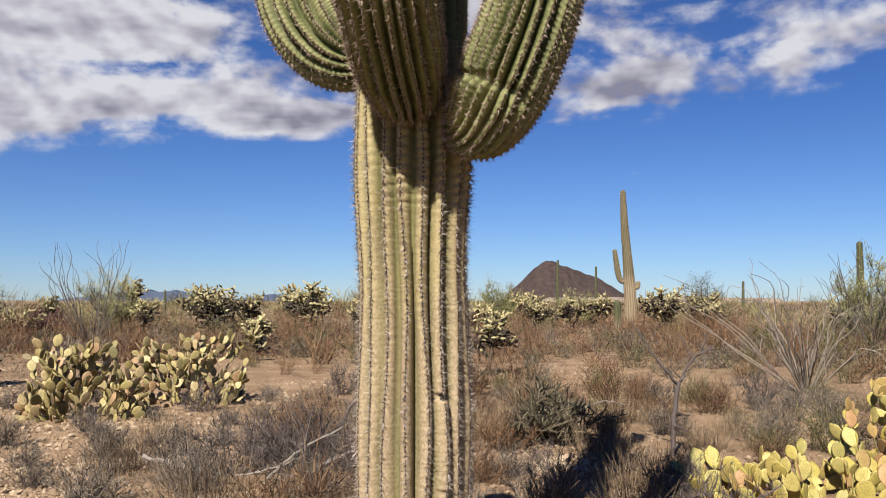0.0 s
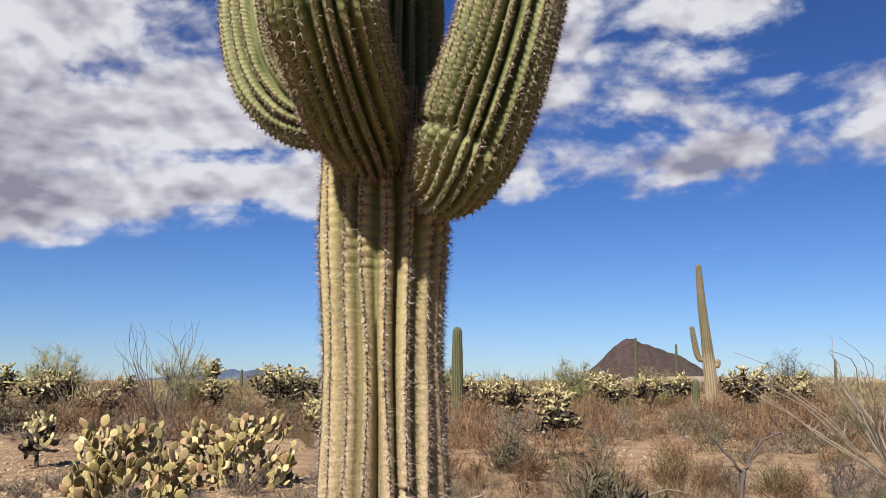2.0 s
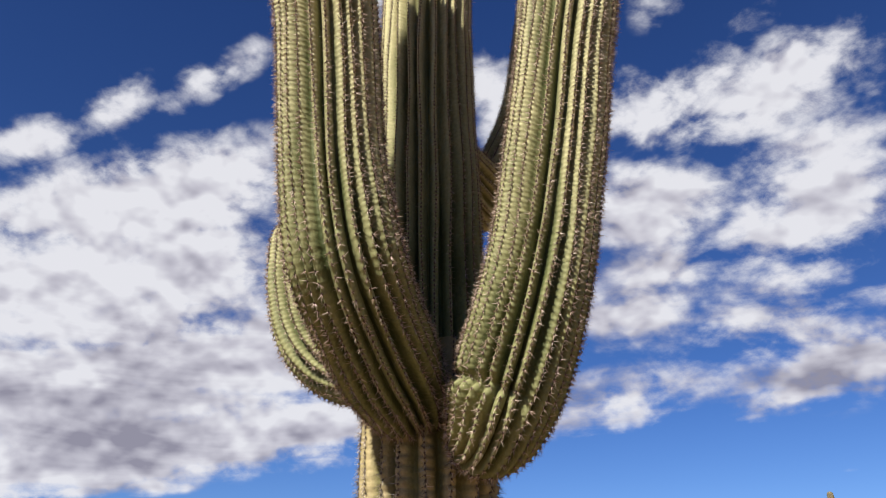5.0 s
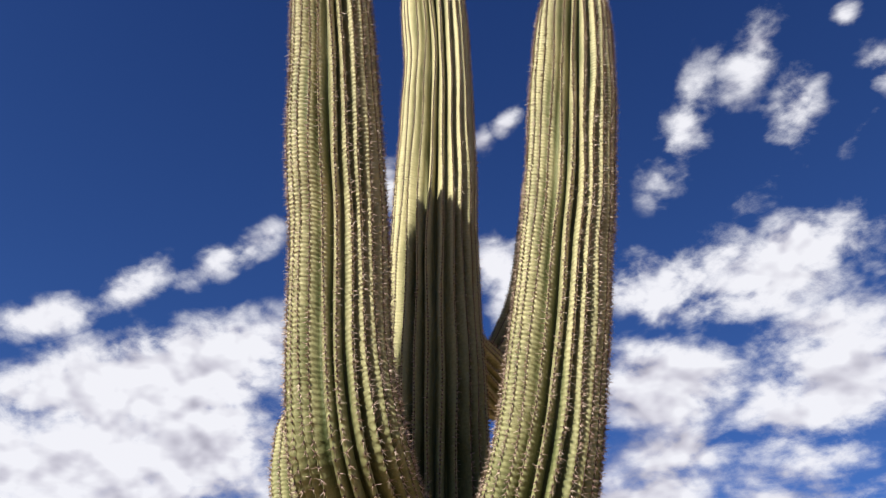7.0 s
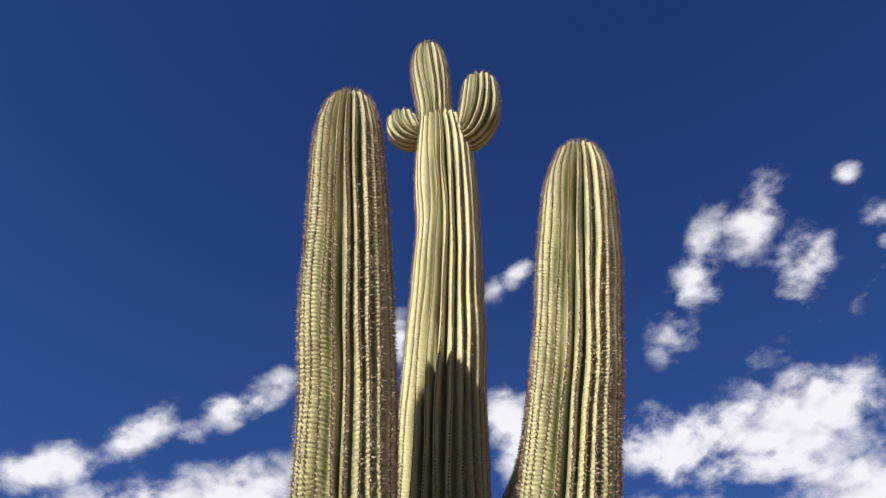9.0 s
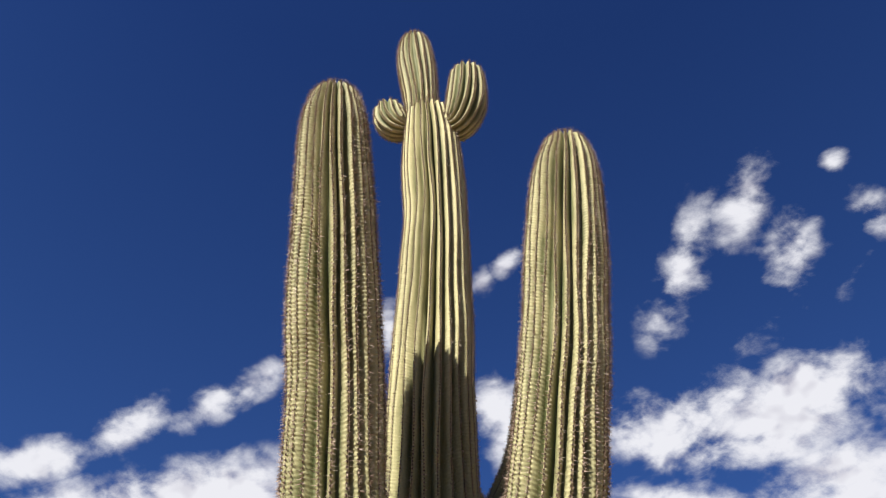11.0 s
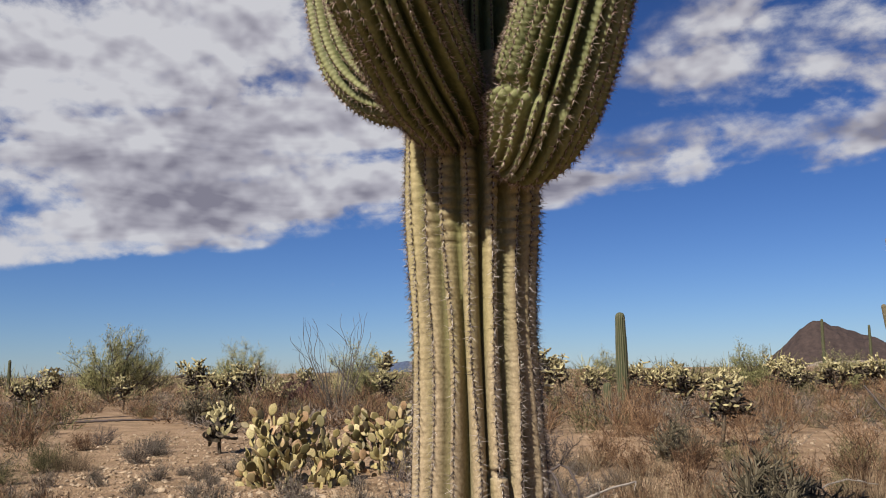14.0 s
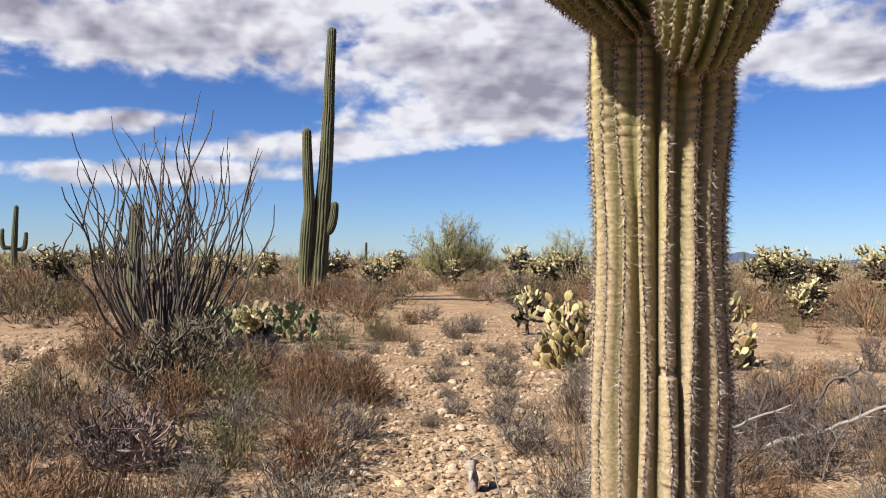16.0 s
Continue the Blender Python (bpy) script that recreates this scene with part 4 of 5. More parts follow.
def ocotillo(x, y, height, width, wands, mat, seed, label, lean=(0, 0), arch=(0.0, 0.0), forked=0.35, r=0.014, bend=0.8):
    """Long thorny wands that fan out of one crown; each is a part."""
    rng = random.Random(seed)
    root = thing("ocotillo", label, "shrub", "ocotillos", stand(x, y))
    for k in range(wands):
        g = Geo()
        a = rng.uniform(0, 2 * math.pi)
        f = math.sqrt(rng.random())
        out = Vector((math.cos(a) * f * width / 2 + lean[0] * rng.uniform(0.3, 1.1), math.sin(a) * f * width / 2 + lean[1] * rng.uniform(0.3, 1.1), 0))
        hh = height * rng.uniform(0.55, 1.0) * (1 - 0.15 * f)
        base = Vector((math.cos(a) * 0.12 * f, math.sin(a) * 0.12 * f, -0.04))
        ph, ph2, bow = rng.uniform(0, 6), rng.uniform(0, 6), rng.uniform(*arch) * (0.3 + f)
        n = 13
        pts = []
        for i in range(n + 1):
            t = i / n
            rise = max(0.02 + 0.1 * t, hh * (t - bow * t ** 3))
            go = out * (t ** (bend + 0.25 * (1 - f))) * (1 - 0.12 * t)
            w = 0.105 * t * Vector((math.sin(5.5 * t + ph) + 0.5 * math.sin(15 * t + ph2), math.cos(4.8 * t + ph2) + 0.5 * math.cos(13 * t + ph), 0.2 * math.sin(17 * t)))
            pts.append(base + go + w * (height / 4) * 1.5 + Vector((0, 0, rise)))
        k0 = r * rng.uniform(0.7, 1.2)
        g.tube(pts, [k0 * (1 - 0.72 * (i / n) ** 1.2) for i in range(n + 1)], 5)
        if rng.random() < forked:
            i = rng.randint(6, 10)
            d = ((pts[i + 1] - pts[i]).normalized() + rnd_dir(rng, 10, 60) * 0.5).normalized()
            g.tube(wiggle(rng, pts[i], d, hh * rng.uniform(0.15, 0.35), 5, 0.12), [k0 * 0.5, k0 * 0.45, k0 * 0.4, k0 * 0.35, k0 * 0.3, k0 * 0.2], 4)
        for i in range(2, n):
            for _ in range(3):
                p = pts[i].lerp(pts[min(i + 1, n)], rng.random())
                g.needle(p, p + rnd_dir(rng, -20, 60) * 0.022, 0.0016)
        part("wand", g.mesh("wand", [mat]), root)
    return root


def tree_master(seed, h, w, limbs, sprays, name, leaf_mat, label, blade=0.14, fuzz=8):
    """A palo verde: short forked trunk and a gauzy crown of fine green twigs."""
    rng = random.Random(seed)
    root = thing(name, label, "tree", "palo verde trees")
    t, c = Geo(), Geo()
    for _ in range(limbs):
        d = rnd_dir(rng, 25, 80)
        reach = 1 / math.sqrt((d.x ** 2 + d.y ** 2) / (w / 2) ** 2 + (d.z / h) ** 2) * rng.uniform(0.65, 0.95)
        pts = wiggle(rng, (rng.gauss(0, 0.06), rng.gauss(0, 0.06), -0.05), d, reach, 6, 0.16)
        r = 0.022 * h
        t.tube(pts, [r, r * 0.8, r * 0.62, r * 0.46, r * 0.34, r * 0.22, r * 0.12], 5)
        for i in range(2, 7):
            for _ in range(sprays):
                d2 = (rnd_dir(rng, -5, 80) + d * 0.5).normalized()
                sub = wiggle(rng, pts[i], d2, reach * rng.uniform(0.14, 0.36), 3, 0.25)
                t.tube([sub[0], sub[1], sub[3]], [r * 0.16, r * 0.12, r * 0.05], 3, 0, False)
                for p in sub[1:]:
                    for _ in range(fuzz):
                        d3 = (d2 * 0.6 + rnd_dir(rng, -25, 85)).normalized()
                        c.blade(p + rnd_dir(rng, -90, 90) * rng.uniform(0.02, 0.16), d3, d3.orthogonal().normalized(), blade * rng.uniform(0.6, 1.5), blade * 0.11)
    part("trunk", t.mesh("tree_trunk", [BARK]), root, "grey-green forked trunk")
    part("crown", c.mesh("tree_crown", [leaf_mat]), root, "gauzy yellow-green twigs", "stuff")
    return root


def far_saguaro(x, y, stems, label, mat=None, ribs=14, step=0.10, per=4, turn=0.0):
    """A saguaro farther off: a ribbed stem and arms, each a part with bristling edges. stems: (name, rows)."""
    root = thing("saguaro", label, "cactus", "far saguaros", stand(x, y, turn))
    for k, (name, rows) in enumerate(stems):
        me, lines = fluted(name, domed(rows, step), ribs, 0.15, mat or SKIN_FAR, per, k + int(10 * abs(x)), wrinkle=0.0)
        ob = part(name, me, root)
        r = rows[0][3]
        n, f = spine_meshes(name, lines, 0.07, 3, 0.05, SPINE, FELT, k, 0.002)
        part("spine_coat", n, ob, "grey spines", "stuff")
    return root


def dead_branch(name, x, y, z, paths, mat, label, category="branch", turn=0.0, knots=8, seed=1):
    """A fallen or standing dead branch: crooked limbs, each with its side twigs."""
    rng = random.Random(seed)
    root = thing(name, label, category, m=stand(x, y, turn, 1, z))
    for pts, r0, r1 in paths:
        g, fine = Geo(), Geo()
        c = spline([(*p, 0) for p in pts], 0.07)[:, :3]
        c = [Vector(p) + Vector((rng.gauss(0, 0.008), rng.gauss(0, 0.008), rng.gauss(0, 0.006))) for p in c]
        n = len(c)
        g.tube(c, [(r0 + (r1 - r0) * i / (n - 1)) * rng.uniform(0.85, 1.15) for i in range(n)], 6)
        for _ in range(knots):
            i = rng.randint(1, n - 1)
            d = rnd_dir(rng, -20, 70)
            fine.tube(wiggle(rng, c[i], d, rng.uniform(0.06, 0.22), 3, 0.25), [r1 * 0.7, r1 * 0.6, r1 * 0.4, r1 * 0.2], 4)
        limb_part = part("limb", g.mesh("dead_limb", [mat], True), root)
        part("twig_tangle", fine.mesh("dead_twigs", [mat], True), limb_part, "", "stuff")
    return root


# ---- far saguaros ----
far_saguaro(9.44, 41.5, [("trunk", [(0, 0, -0.1, 0.30), (0.0, 0, 1.0, 0.30), (-0.05, 0, 2.2, 0.30), (-0.14, 0, 3.6, 0.24), (-0.26, 0, 5.2, 0.20), (-0.33, 0, 7.0, 0.14)]),
                         ("arm", [(-0.2, 0, 2.5, 0.10), (-0.45, 0, 2.5, 0.13), (-0.62, 0, 2.9, 0.15), (-0.78, 0, 4.0, 0.12)]),
                         ("arm", [(0.15, 0, 2.2, 0.1), (0.33, 0, 2.2, 0.13), (0.38, 0, 2.4, 0.12)])],
            "tall tan-barked saguaro with one short raised arm", SKIN_TAN)
far_saguaro(7.3, 34.6, [("trunk", [(0, 0, -0.1, 0.14), (0, 0, 0.8, 0.16), (0, 0, 1.42, 0.15)])], "short green columnar young saguaro")
far_saguaro(-22.35, 21.3, [("trunk", [(0.24, 0, -0.1, 0.32), (0.29, 0.05, 1.0, 0.33), (0.36, 0.1, 2.4, 0.33), (0.42, 0.1, 3.6, 0.30), (0.49, 0.1, 4.6, 0.27), (0.56, 0.1, 6.4, 0.24), (0.60, 0.1, 8.2, 0.20), (0.66, 0.1, 10.0, 0.17)]),
                          ("arm", [(-0.20, -0.1, -0.1, 0.22), (-0.18, -0.1, 1.2, 0.24), (-0.12, -0.1, 2.6, 0.25), (-0.06, -0.1, 3.4, 0.21), (-0.14, -0.1, 4.6, 0.20), (-0.20, -0.1, 6.15, 0.17)]),
                          ("arm", [(0.42, 0, 2.45, 0.12), (0.66, 0, 2.5, 0.17), (0.80, 0, 2.9, 0.18), (0.87, 0, 3.45, 0.15)])],
            "very tall green saguaro with one long and one short arm", ribs=15, step=0.07, per=6, turn=42)
far_saguaro(-1.64, 25.9, [("trunk", [(0.05, 0, -0.1, 0.165), (0.05, 0, 1.0, 0.185), (0.05, 0, 2.2, 0.17), (0.05, 0, 2.98, 0.145)])], "single-stemmed green saguaro about three metres tall", ribs=14, step=0.05, per=6)
far_saguaro(-2.1, 26.3, [("trunk", [(0, 0, -0.1, 0.14), (0, 0, 0.5, 0.16), (0, 0, 0.9, 0.14)])], "short stubby green young saguaro", step=0.05)
far_saguaro(-13.2, 8.95, [("trunk", [(0, 0, -0.1, 0.13), (0, 0, 1.2, 0.155), (0, 0, 2.40, 0.13)])], "slim green saguaro behind an ocotillo", ribs=13, step=0.05, per=6)
far_saguaro(-77.2, 33.9, [("trunk", [(0, 0, -0.1, 0.28), (0, 0, 2.5, 0.28), (0.1, 0, 5.7, 0.2)]), ("arm", [(-0.2, 0, 2.0, 0.16), (-0.8, 0, 2.0, 0.2), (-1.0, 0, 2.5, 0.2), (-1.0, 0, 3.6, 0.16)]),
                          ("arm", [(0.2, 0, 1.8, 0.16), (0.75, 0, 1.9, 0.2), (0.9, 0, 2.4, 0.2), (0.95, 0, 3.3, 0.16)])], "far saguaro with two raised arms", step=0.2, turn=60)
for i, (fx, fy, fh, fr) in enumerate([(12.5, 90, 6.1, 0.16), (17.6, 95, 5.6, 0.14), (23.0, 45.5, 4.9, 0.19), (-27, 80, 2.6, 0.13), (-9, 110, 3.0, 0.15), (40, 110, 4.2, 0.18),
                                      (-36, 60, 2.7, 0.13), (-60, 62, 3.2, 0.15)]):
    far_saguaro(fx, fy, [("trunk", [(0, 0, -0.1, fr), (0.02 * i % 0.1, 0, fh * 0.5, fr * 1.05), (0.05, 0, fh - fr, fr * 0.85)])], "slim far saguaro above the scrub", ribs=10, step=0.25, per=3)

# ---- prickly pears ----
prickly_pear(-4.75, 11.0, 0.80, 0.55, 1.15, 460, 0.16, PAD_OLIVE, 21, "broad yellow-olive prickly pear clump with sunlit pads", 40)
prickly_pear(-3.80, 12.5, 0.90, 0.6, 1.2, 460, 0.155, PAD_OLIVE, 22, "yellow-brown prickly pear clump with dead dark pads inside", 40)
prickly_pear(2.85, 6.45, 1.15, 0.65, 0.42, 270, 0.165, PAD_YELLOW, 23, "low bright yellow prickly pear with brown-dotted pads", 60)
prickly_pear(4.1, 7.5, 0.6, 0.5, 0.95, 140, 0.165, PAD_YELLOW, 24, "upright yellow-green prickly pear beside grey shrubs", 45)
prickly_pear(-11.75, 9.9, 0.6, 0.45, 0.80, 100, 0.175, PAD_GREEN, 25, "pale green prickly pear beside an ocotillo", 35)
prickly_pear(-10.85, 10.85, 0.6, 0.45, 0.82, 105, 0.175, PAD_GREEN, 26, "pale green prickly pear clump on gravel", 35)

# ---- ocotillos ----
ocotillo(-10.9, 8.15, 4.2, 3.7, 78, WAND_DARK, 31, "large leafless dark grey ocotillo with many wands", r=0.026, forked=0.6, bend=0.5)
ocotillo(6.3, 14.46, 3.4, 5.2, 46, WAND, 32, "sprawling pale grey ocotillo with arching dry wands", lean=(-0.6, 0.1), arch=(0.1, 0.8), r=0.0125, bend=0.95)
ocotillo(12.9, 25.2, 3.6, 3.0, 34, WAND_DARK, 33, "tall grey ocotillo in front of a green tree", r=0.018)
ocotillo(-12.9, 30.4, 4.5, 3.8, 30, WAND_DARK, 34, "grey ocotillo standing among scrub", lean=(-0.2, 0), r=0.019)
ocotillo(-19.5, 36.0, 2.6, 2.4, 22, WAND, 35, "small grey ocotillo on the far scrub line", r=0.017)
ocotillo(-27.0, 30.0, 2.4, 2.4, 20, WAND, 36, "small grey ocotillo on the far scrub line", r=0.017)

# ---- chollas ----
CH = [cholla_master(41, 2.3, 1.5, 14, 3, "tall cholla with pale yellow bristling crown on a dark trunk", trunk_part=0.55, droop=0.4),
      cholla_master(42, 2.2, 2.5, 22, 3, "broad cholla with dense pale yellow joints", trunk_part=0.42, droop=0.5),
      cholla_master(43, 1.6, 1.6, 15, 3, "low cholla with pale yellow joints", trunk_part=0.48, droop=0.3)]
SMALL = cholla_master(44, 0.85, 0.55, 9, 2, "small cholla with a pale yellow crown on a thin trunk", trunk_part=0.62)
CH_AT = [(0, -5.1, 31.6, 20, 1.05), (1, -13.2, 46.0, 0, 1.1), (2, -10.2, 44.0, 100, 1.2), (0, -12.2, 33.8, 200, 0.75), (1, -7.2, 45.0, 60, 0.9), (1, -3.0, 48.0, 160, 0.95),
         (0, 0.9, 17.0, 240, 0.62), (1, 1.6, 36.0, 30, 0.7), (1, 4.5, 40.0, 140, 0.8), (2, 6.2, 39.0, 190, 1.1), (1, 11.8, 44.0, 10, 1.1), (1, 15.0, 47.0, 70, 1.0),
         (2, 9.0, 46.0, 140, 1.2), (0, -24.0, 32.0, 15, 0.7), (2, -18.0, 31.0, 120, 1.1), (1, -15.5, 30.0, 180, 0.62), (2, -28.0, 27.0, 240, 1.2), (1, -31.0, 24.0, 300, 0.8),
         (0, -27.5, 23.2, 350, 0.8), (2, -34.0, 20.0, 33, 1.1), (1, -38.0, 22.0, 77, 0.8), (0, -40.0, 16.0, 11, 0.8), (0, -20.0, 42.0, 5, 0.8), (1, 19.5, 40.0, 45, 0.9), (2, 24.0, 38.0, 90, 1.1),
         (1, -1.0, 36.0, 130, 0.8), (0, -3.4, 34.0, 170, 0.75), (2, 0.2, 29.5, 210, 1.0), (1, -9.0, 50.0, 250, 1.1), (0, -21.5, 33.9, 40, 1.0), (1, -22.5, 40.3, 10, 1.0), (1, -25.4, 28.2, 80, 0.75), (0, -28.2, 75.2, 10, 1.6), (1, -9.9, 35.0, 190, 1.05), (2, -5.4, 23.8, 20, 0.7), (1, -33.3, 17.0, 5, 0.9), (2, -38.7, 21.8, 5, 1.2), (1, -11.7, 42.4, 300, 1.1), (0, -7.1, 49.5, 100, 1.1), (1, 13.6, 50.2, 100, 1.0), (1, 4.8, 47.8, 220, 1.0)]
for i, (k, cx, cy, ct, cs) in enumerate(CH_AT):
    copy_thing(CH[k], stand(cx, cy, ct, cs * 1.1))
for k, (ob, ox, oy) in enumerate([(CH[0], -30.0, 34.0), (CH[1], -33.5, 33.0), (CH[2], 13.0, 40.0)]):
    ob.matrix_basis = stand(ox, oy)
SMALL.matrix_basis = stand(-8.05, 14.4, 40)
copy_thing(SMALL, stand(-4.6, 20.5, 130, 0.9))
copy_thing(SMALL, stand(-8.6, 8.2, 200, 0.9))

# ---- staghorn chollas ----
ST = staghorn_master(51, 1.7, 0.8, 32, STAG, "tangled dark olive staghorn cholla on the ground")
ST.matrix_basis = stand(1.05, 9.3, 10, 1.1)
copy_thing(ST, stand(-7.9, 6.5, 80, 1.1))
copy_thing(ST, stand(-6.6, 5.6, 190, 1.05))
copy_thing(ST, stand(-9.3, 7.9, 260, 1.0))
copy_thing(ST, stand(-14.6, 24.0, 300, 1.4))
copy_thing(ST, stand(0.1, 14.6, 20, 0.9))
ST2 = staghorn_master(52, 0.9, 0.55, 13, STAG_PINK, "low pinkish-brown staghorn cholla in dry brush")
ST2.matrix_basis = stand(-4.5, 3.9, 10)
ST3 = staghorn_master(53, 2.8, 1.9, 60, MAROON, "rounded dark maroon-brown bare shrub", 2.6)
ST3.matrix_basis = stand(-15.5, 31.4)

# ---- palo verde trees ----
PV = [tree_master(61, 3.2, 4.6, 22, 5, "palo_verde", PV_LEAF, "low spreading palo verde tree with yellow-green twigs"),
      tree_master(62, 2.3, 3.0, 16, 5, "palo_verde", PV_LEAF, "small bushy palo verde tree with yellow-green twigs")]
PV[0].matrix_basis = stand(-35.7, 45.8, 0, 1.45)
PV[1].matrix_basis = stand(3.9, 55.0, 0, 1.3)
copy_thing(PV[1], stand(14.2, 26.6, 60, 1.05))
copy_thing(PV[0], stand(-31.1, 53.8, 110, 0.85))
copy_thing(PV[1], stand(-18.2, 45.8, 80, 1.15))
copy_thing(PV[0], stand(16.0, 50.0, 200, 0.7))
copy_thing(PV[0], stand(-44.0, 60.0, 250, 1.0))
copy_thing(PV[1], stand(-6.5, 75.0, 20, 1.1))
copy_thing(PV[1], stand(8.0, 48.0, 20, 0.8))

# ---- barrel cactus, stump, dead wood ----
barrel = thing("barrel_cactus", "small woolly grey barrel cactus at the ocotillo's foot", "cactus", m=stand(-9.75, 7.2))
me, lines = fluted("body", domed([(0, 0, -0.05, 0.14), (0.02, 0, 0.25, 0.155), (0.05, 0, 0.50, 0.12)], 0.03), 18, 0.12, SKIN_FAR, 4, 5)
ob = part("body", me, barrel)
n, f = spine_meshes("barrel", lines, 0.022, 7, 0.055, SPINE_UP, FELT, 6, 0.0017)
part("spine_coat", n, ob, "dense grey-tan spines", "stuff")

dead_branch("snag", 2.32, 8.5, 0, [([(0, 0, -0.05), (0.03, 0, 0.25), (0.06, 0, 0.52), (0.09, 0.02, 0.74)], 0.030, 0.022), ([(0.09, 0.02, 0.72), (-0.10, 0, 0.92), (-0.25, 0.05, 1.18), (-0.36, 0.1, 1.34)], 0.015, 0.006),
                                   ([(0.08, 0.02, 0.70), (0.22, 0, 0.95), (0.34, 0, 1.05), (0.46, 0, 1.08)], 0.015, 0.008), ([(0.34, 0, 1.05), (0.40, 0.05, 1.25)], 0.009, 0.004), ([(0.22, 0, 0.95), (0.16, 0.1, 1.2)], 0.008, 0.004)],
            CHAR, "dark bare forked dead snag", "dead shrub", seed=3)
dead_branch("fallen_branch", -1.2, 7.2, 0, [([(0, 0, 0.02), (0.25, 0, 0.18), (0.6, 0.1, 0.30), (1.0, 0.15, 0.52), (1.3, 0.2, 0.60)], 0.024, 0.008), ([(0.9, 0.15, 0.46), (1.15, 0.1, 0.40), (1.35, 0.1, 0.30)], 0.012, 0.005)],
            DEAD, "grey weathered fallen branch", turn=8, seed=4)
dead_branch("fallen_branch", -1.6, 7.0, 0, [([(-0.9, 0, 0.25), (-0.45, 0, 0.12), (0, 0, 0.10), (0.4, 0.1, 0.22)], 0.018, 0.008), ([(0.1, 0, 0.05), (0.42, 0, 0.30), (0.75, 0.1, 0.48)], 0.018, 0.007)],
            DEAD, "pale crooked dead branch in the brush", seed=5)
dead_branch("fallen_branch", -0.9, 8.4, 0, [([(-0.1, 0, 0.35), (0.0, 0, 0.52), (0.12, 0, 0.55), (0.2, 0, 0.40), (0.24, 0, 0.25)], 0.016, 0.012), ([(0.05, 0, 0.5), (0.2, 0.1, 0.62), (0.32, 0.1, 0.5), (0.36, 0.1, 0.28)], 0.014, 0.010), ([(-0.1, 0, 0.35), (-0.2, 0, 0.1), (-0.22, 0, 0)], 0.016, 0.016)],
            CHAR, "dark looped dead cholla stem", seed=6)
dead_branch("fallen_branch", 1.5, 10.6, 0, [([(0, 0, 0.1), (0.3, 0, 0.22), (0.55, 0, 0.30), (0.85, 0, 0.26)], 0.014, 0.006)], DEAD, "bleached dead stick in dry grass", seed=7)
dead_branch("fallen_branch", -17.5, 22.9, 0, [([(-1.6, 0, 0.06), (-0.5, 0, 0.10), (0.6, 0, 0.10), (2.0, 0.3, 0.06)], 0.05, 0.03)], CHAR, "long dark fallen trunk lying on bare soil", turn=40, seed=8, knots=3)
dead_branch("cactus_skeleton", -2.25, 5.05, -0.10, [([(0, 0, -0.03), (0.0, 0, 0.18), (-0.02, 0, 0.30)], 0.030, 0.032), ([(-0.02, 0, 0.31), (0.05, 0, 0.36), (0.14, 0, 0.33), (0.20, 0, 0.20), (0.22, 0, 0.08)], 0.006, 0.005),
                                                ([(-0.02, 0, 0.30), (0.08, 0, 0.34), (0.17, 0.02, 0.27), (0.19, 0.02, 0.12)], 0.005, 0.004), ([(-0.02, 0, 0.31), (-0.08, 0, 0.34), (-0.1, 0, 0.30)], 0.005, 0.004)],
            DEAD, "broken grey cactus stub with peeling pale fibres", "dead cactus", seed=9, knots=2)

# ---- shrubs ----
M = {}
M["grey"] = [shrub_master(70 + k, 1.0, 0.50, 56, 4, 5, (TWIG_GREY, LEAF_GREY), 1, (6, 86), 0.0050, "rounded dry grey bursage shrub", 0.015) for k in range(3)]
M["brown"] = [shrub_master(80 + k, 1.15, 0.66, 50, 5, 7, (TWIG_BROWN, TWIG_BROWN), 0, (12, 86), 0.0055, "wiry red-brown dry shrub") for k in range(3)]
M["olive"] = [shrub_master(90 + k, 1.05, 0.55, 44, 4, 5, (TWIG_OLIVE, TWIG_OLIVE), 1, (14, 84), 0.0045, "dry olive-green twiggy shrub", 0.018) for k in range(2)]
M["bare"] = [shrub_master(100 + k, 1.1, 0.75, 30, 5, 5, (CHAR, TWIG_BROWN), 0, (22, 85), 0.0070, "open bare grey-brown shrub of crooked stems", jitter=0.28) for k in range(2)]
M["straw"] = [grass_master(110 + k, 0.8, 0.48, 240, TWIG_STRAW, "dry straw-coloured grass tuft") for k in range(2)]
# lighter ones for farther off
M["grey_far"] = [shrub_master(170 + k, 1.2, 0.55, 20, 3, 4, (TWIG_GREY, LEAF_GREY), 1, (12, 80), 0.0065, "rounded dry grey bursage shrub", 0.028, far=True) for k in range(2)]
M["brown_far"] = [shrub_master(180 + k, 1.35, 0.80, 20, 4, 6, (TWIG_BROWN, TWIG_BROWN), 0, (24, 82), 0.0065, "wiry red-brown dry shrub", far=True) for k in range(2)]
M["olive_far"] = [shrub_master(190 + k, 1.2, 0.70, 18, 3, 4, (TWIG_OLIVE, TWIG_OLIVE), 1, (28, 82), 0.0065, "dry olive-green twiggy shrub", 0.028, far=True) for k in range(2)]
USED = set()


def put(kind, x, y, s, rng):
    k = rng.randrange(len(M[kind]))
    m = stand(x, y, rng.uniform(0, 360), s)
    if (kind, k) not in USED:
        USED.add((kind, k))
        M[kind][k].matrix_basis = m
    else:
        copy_thing(M[kind][k], m)


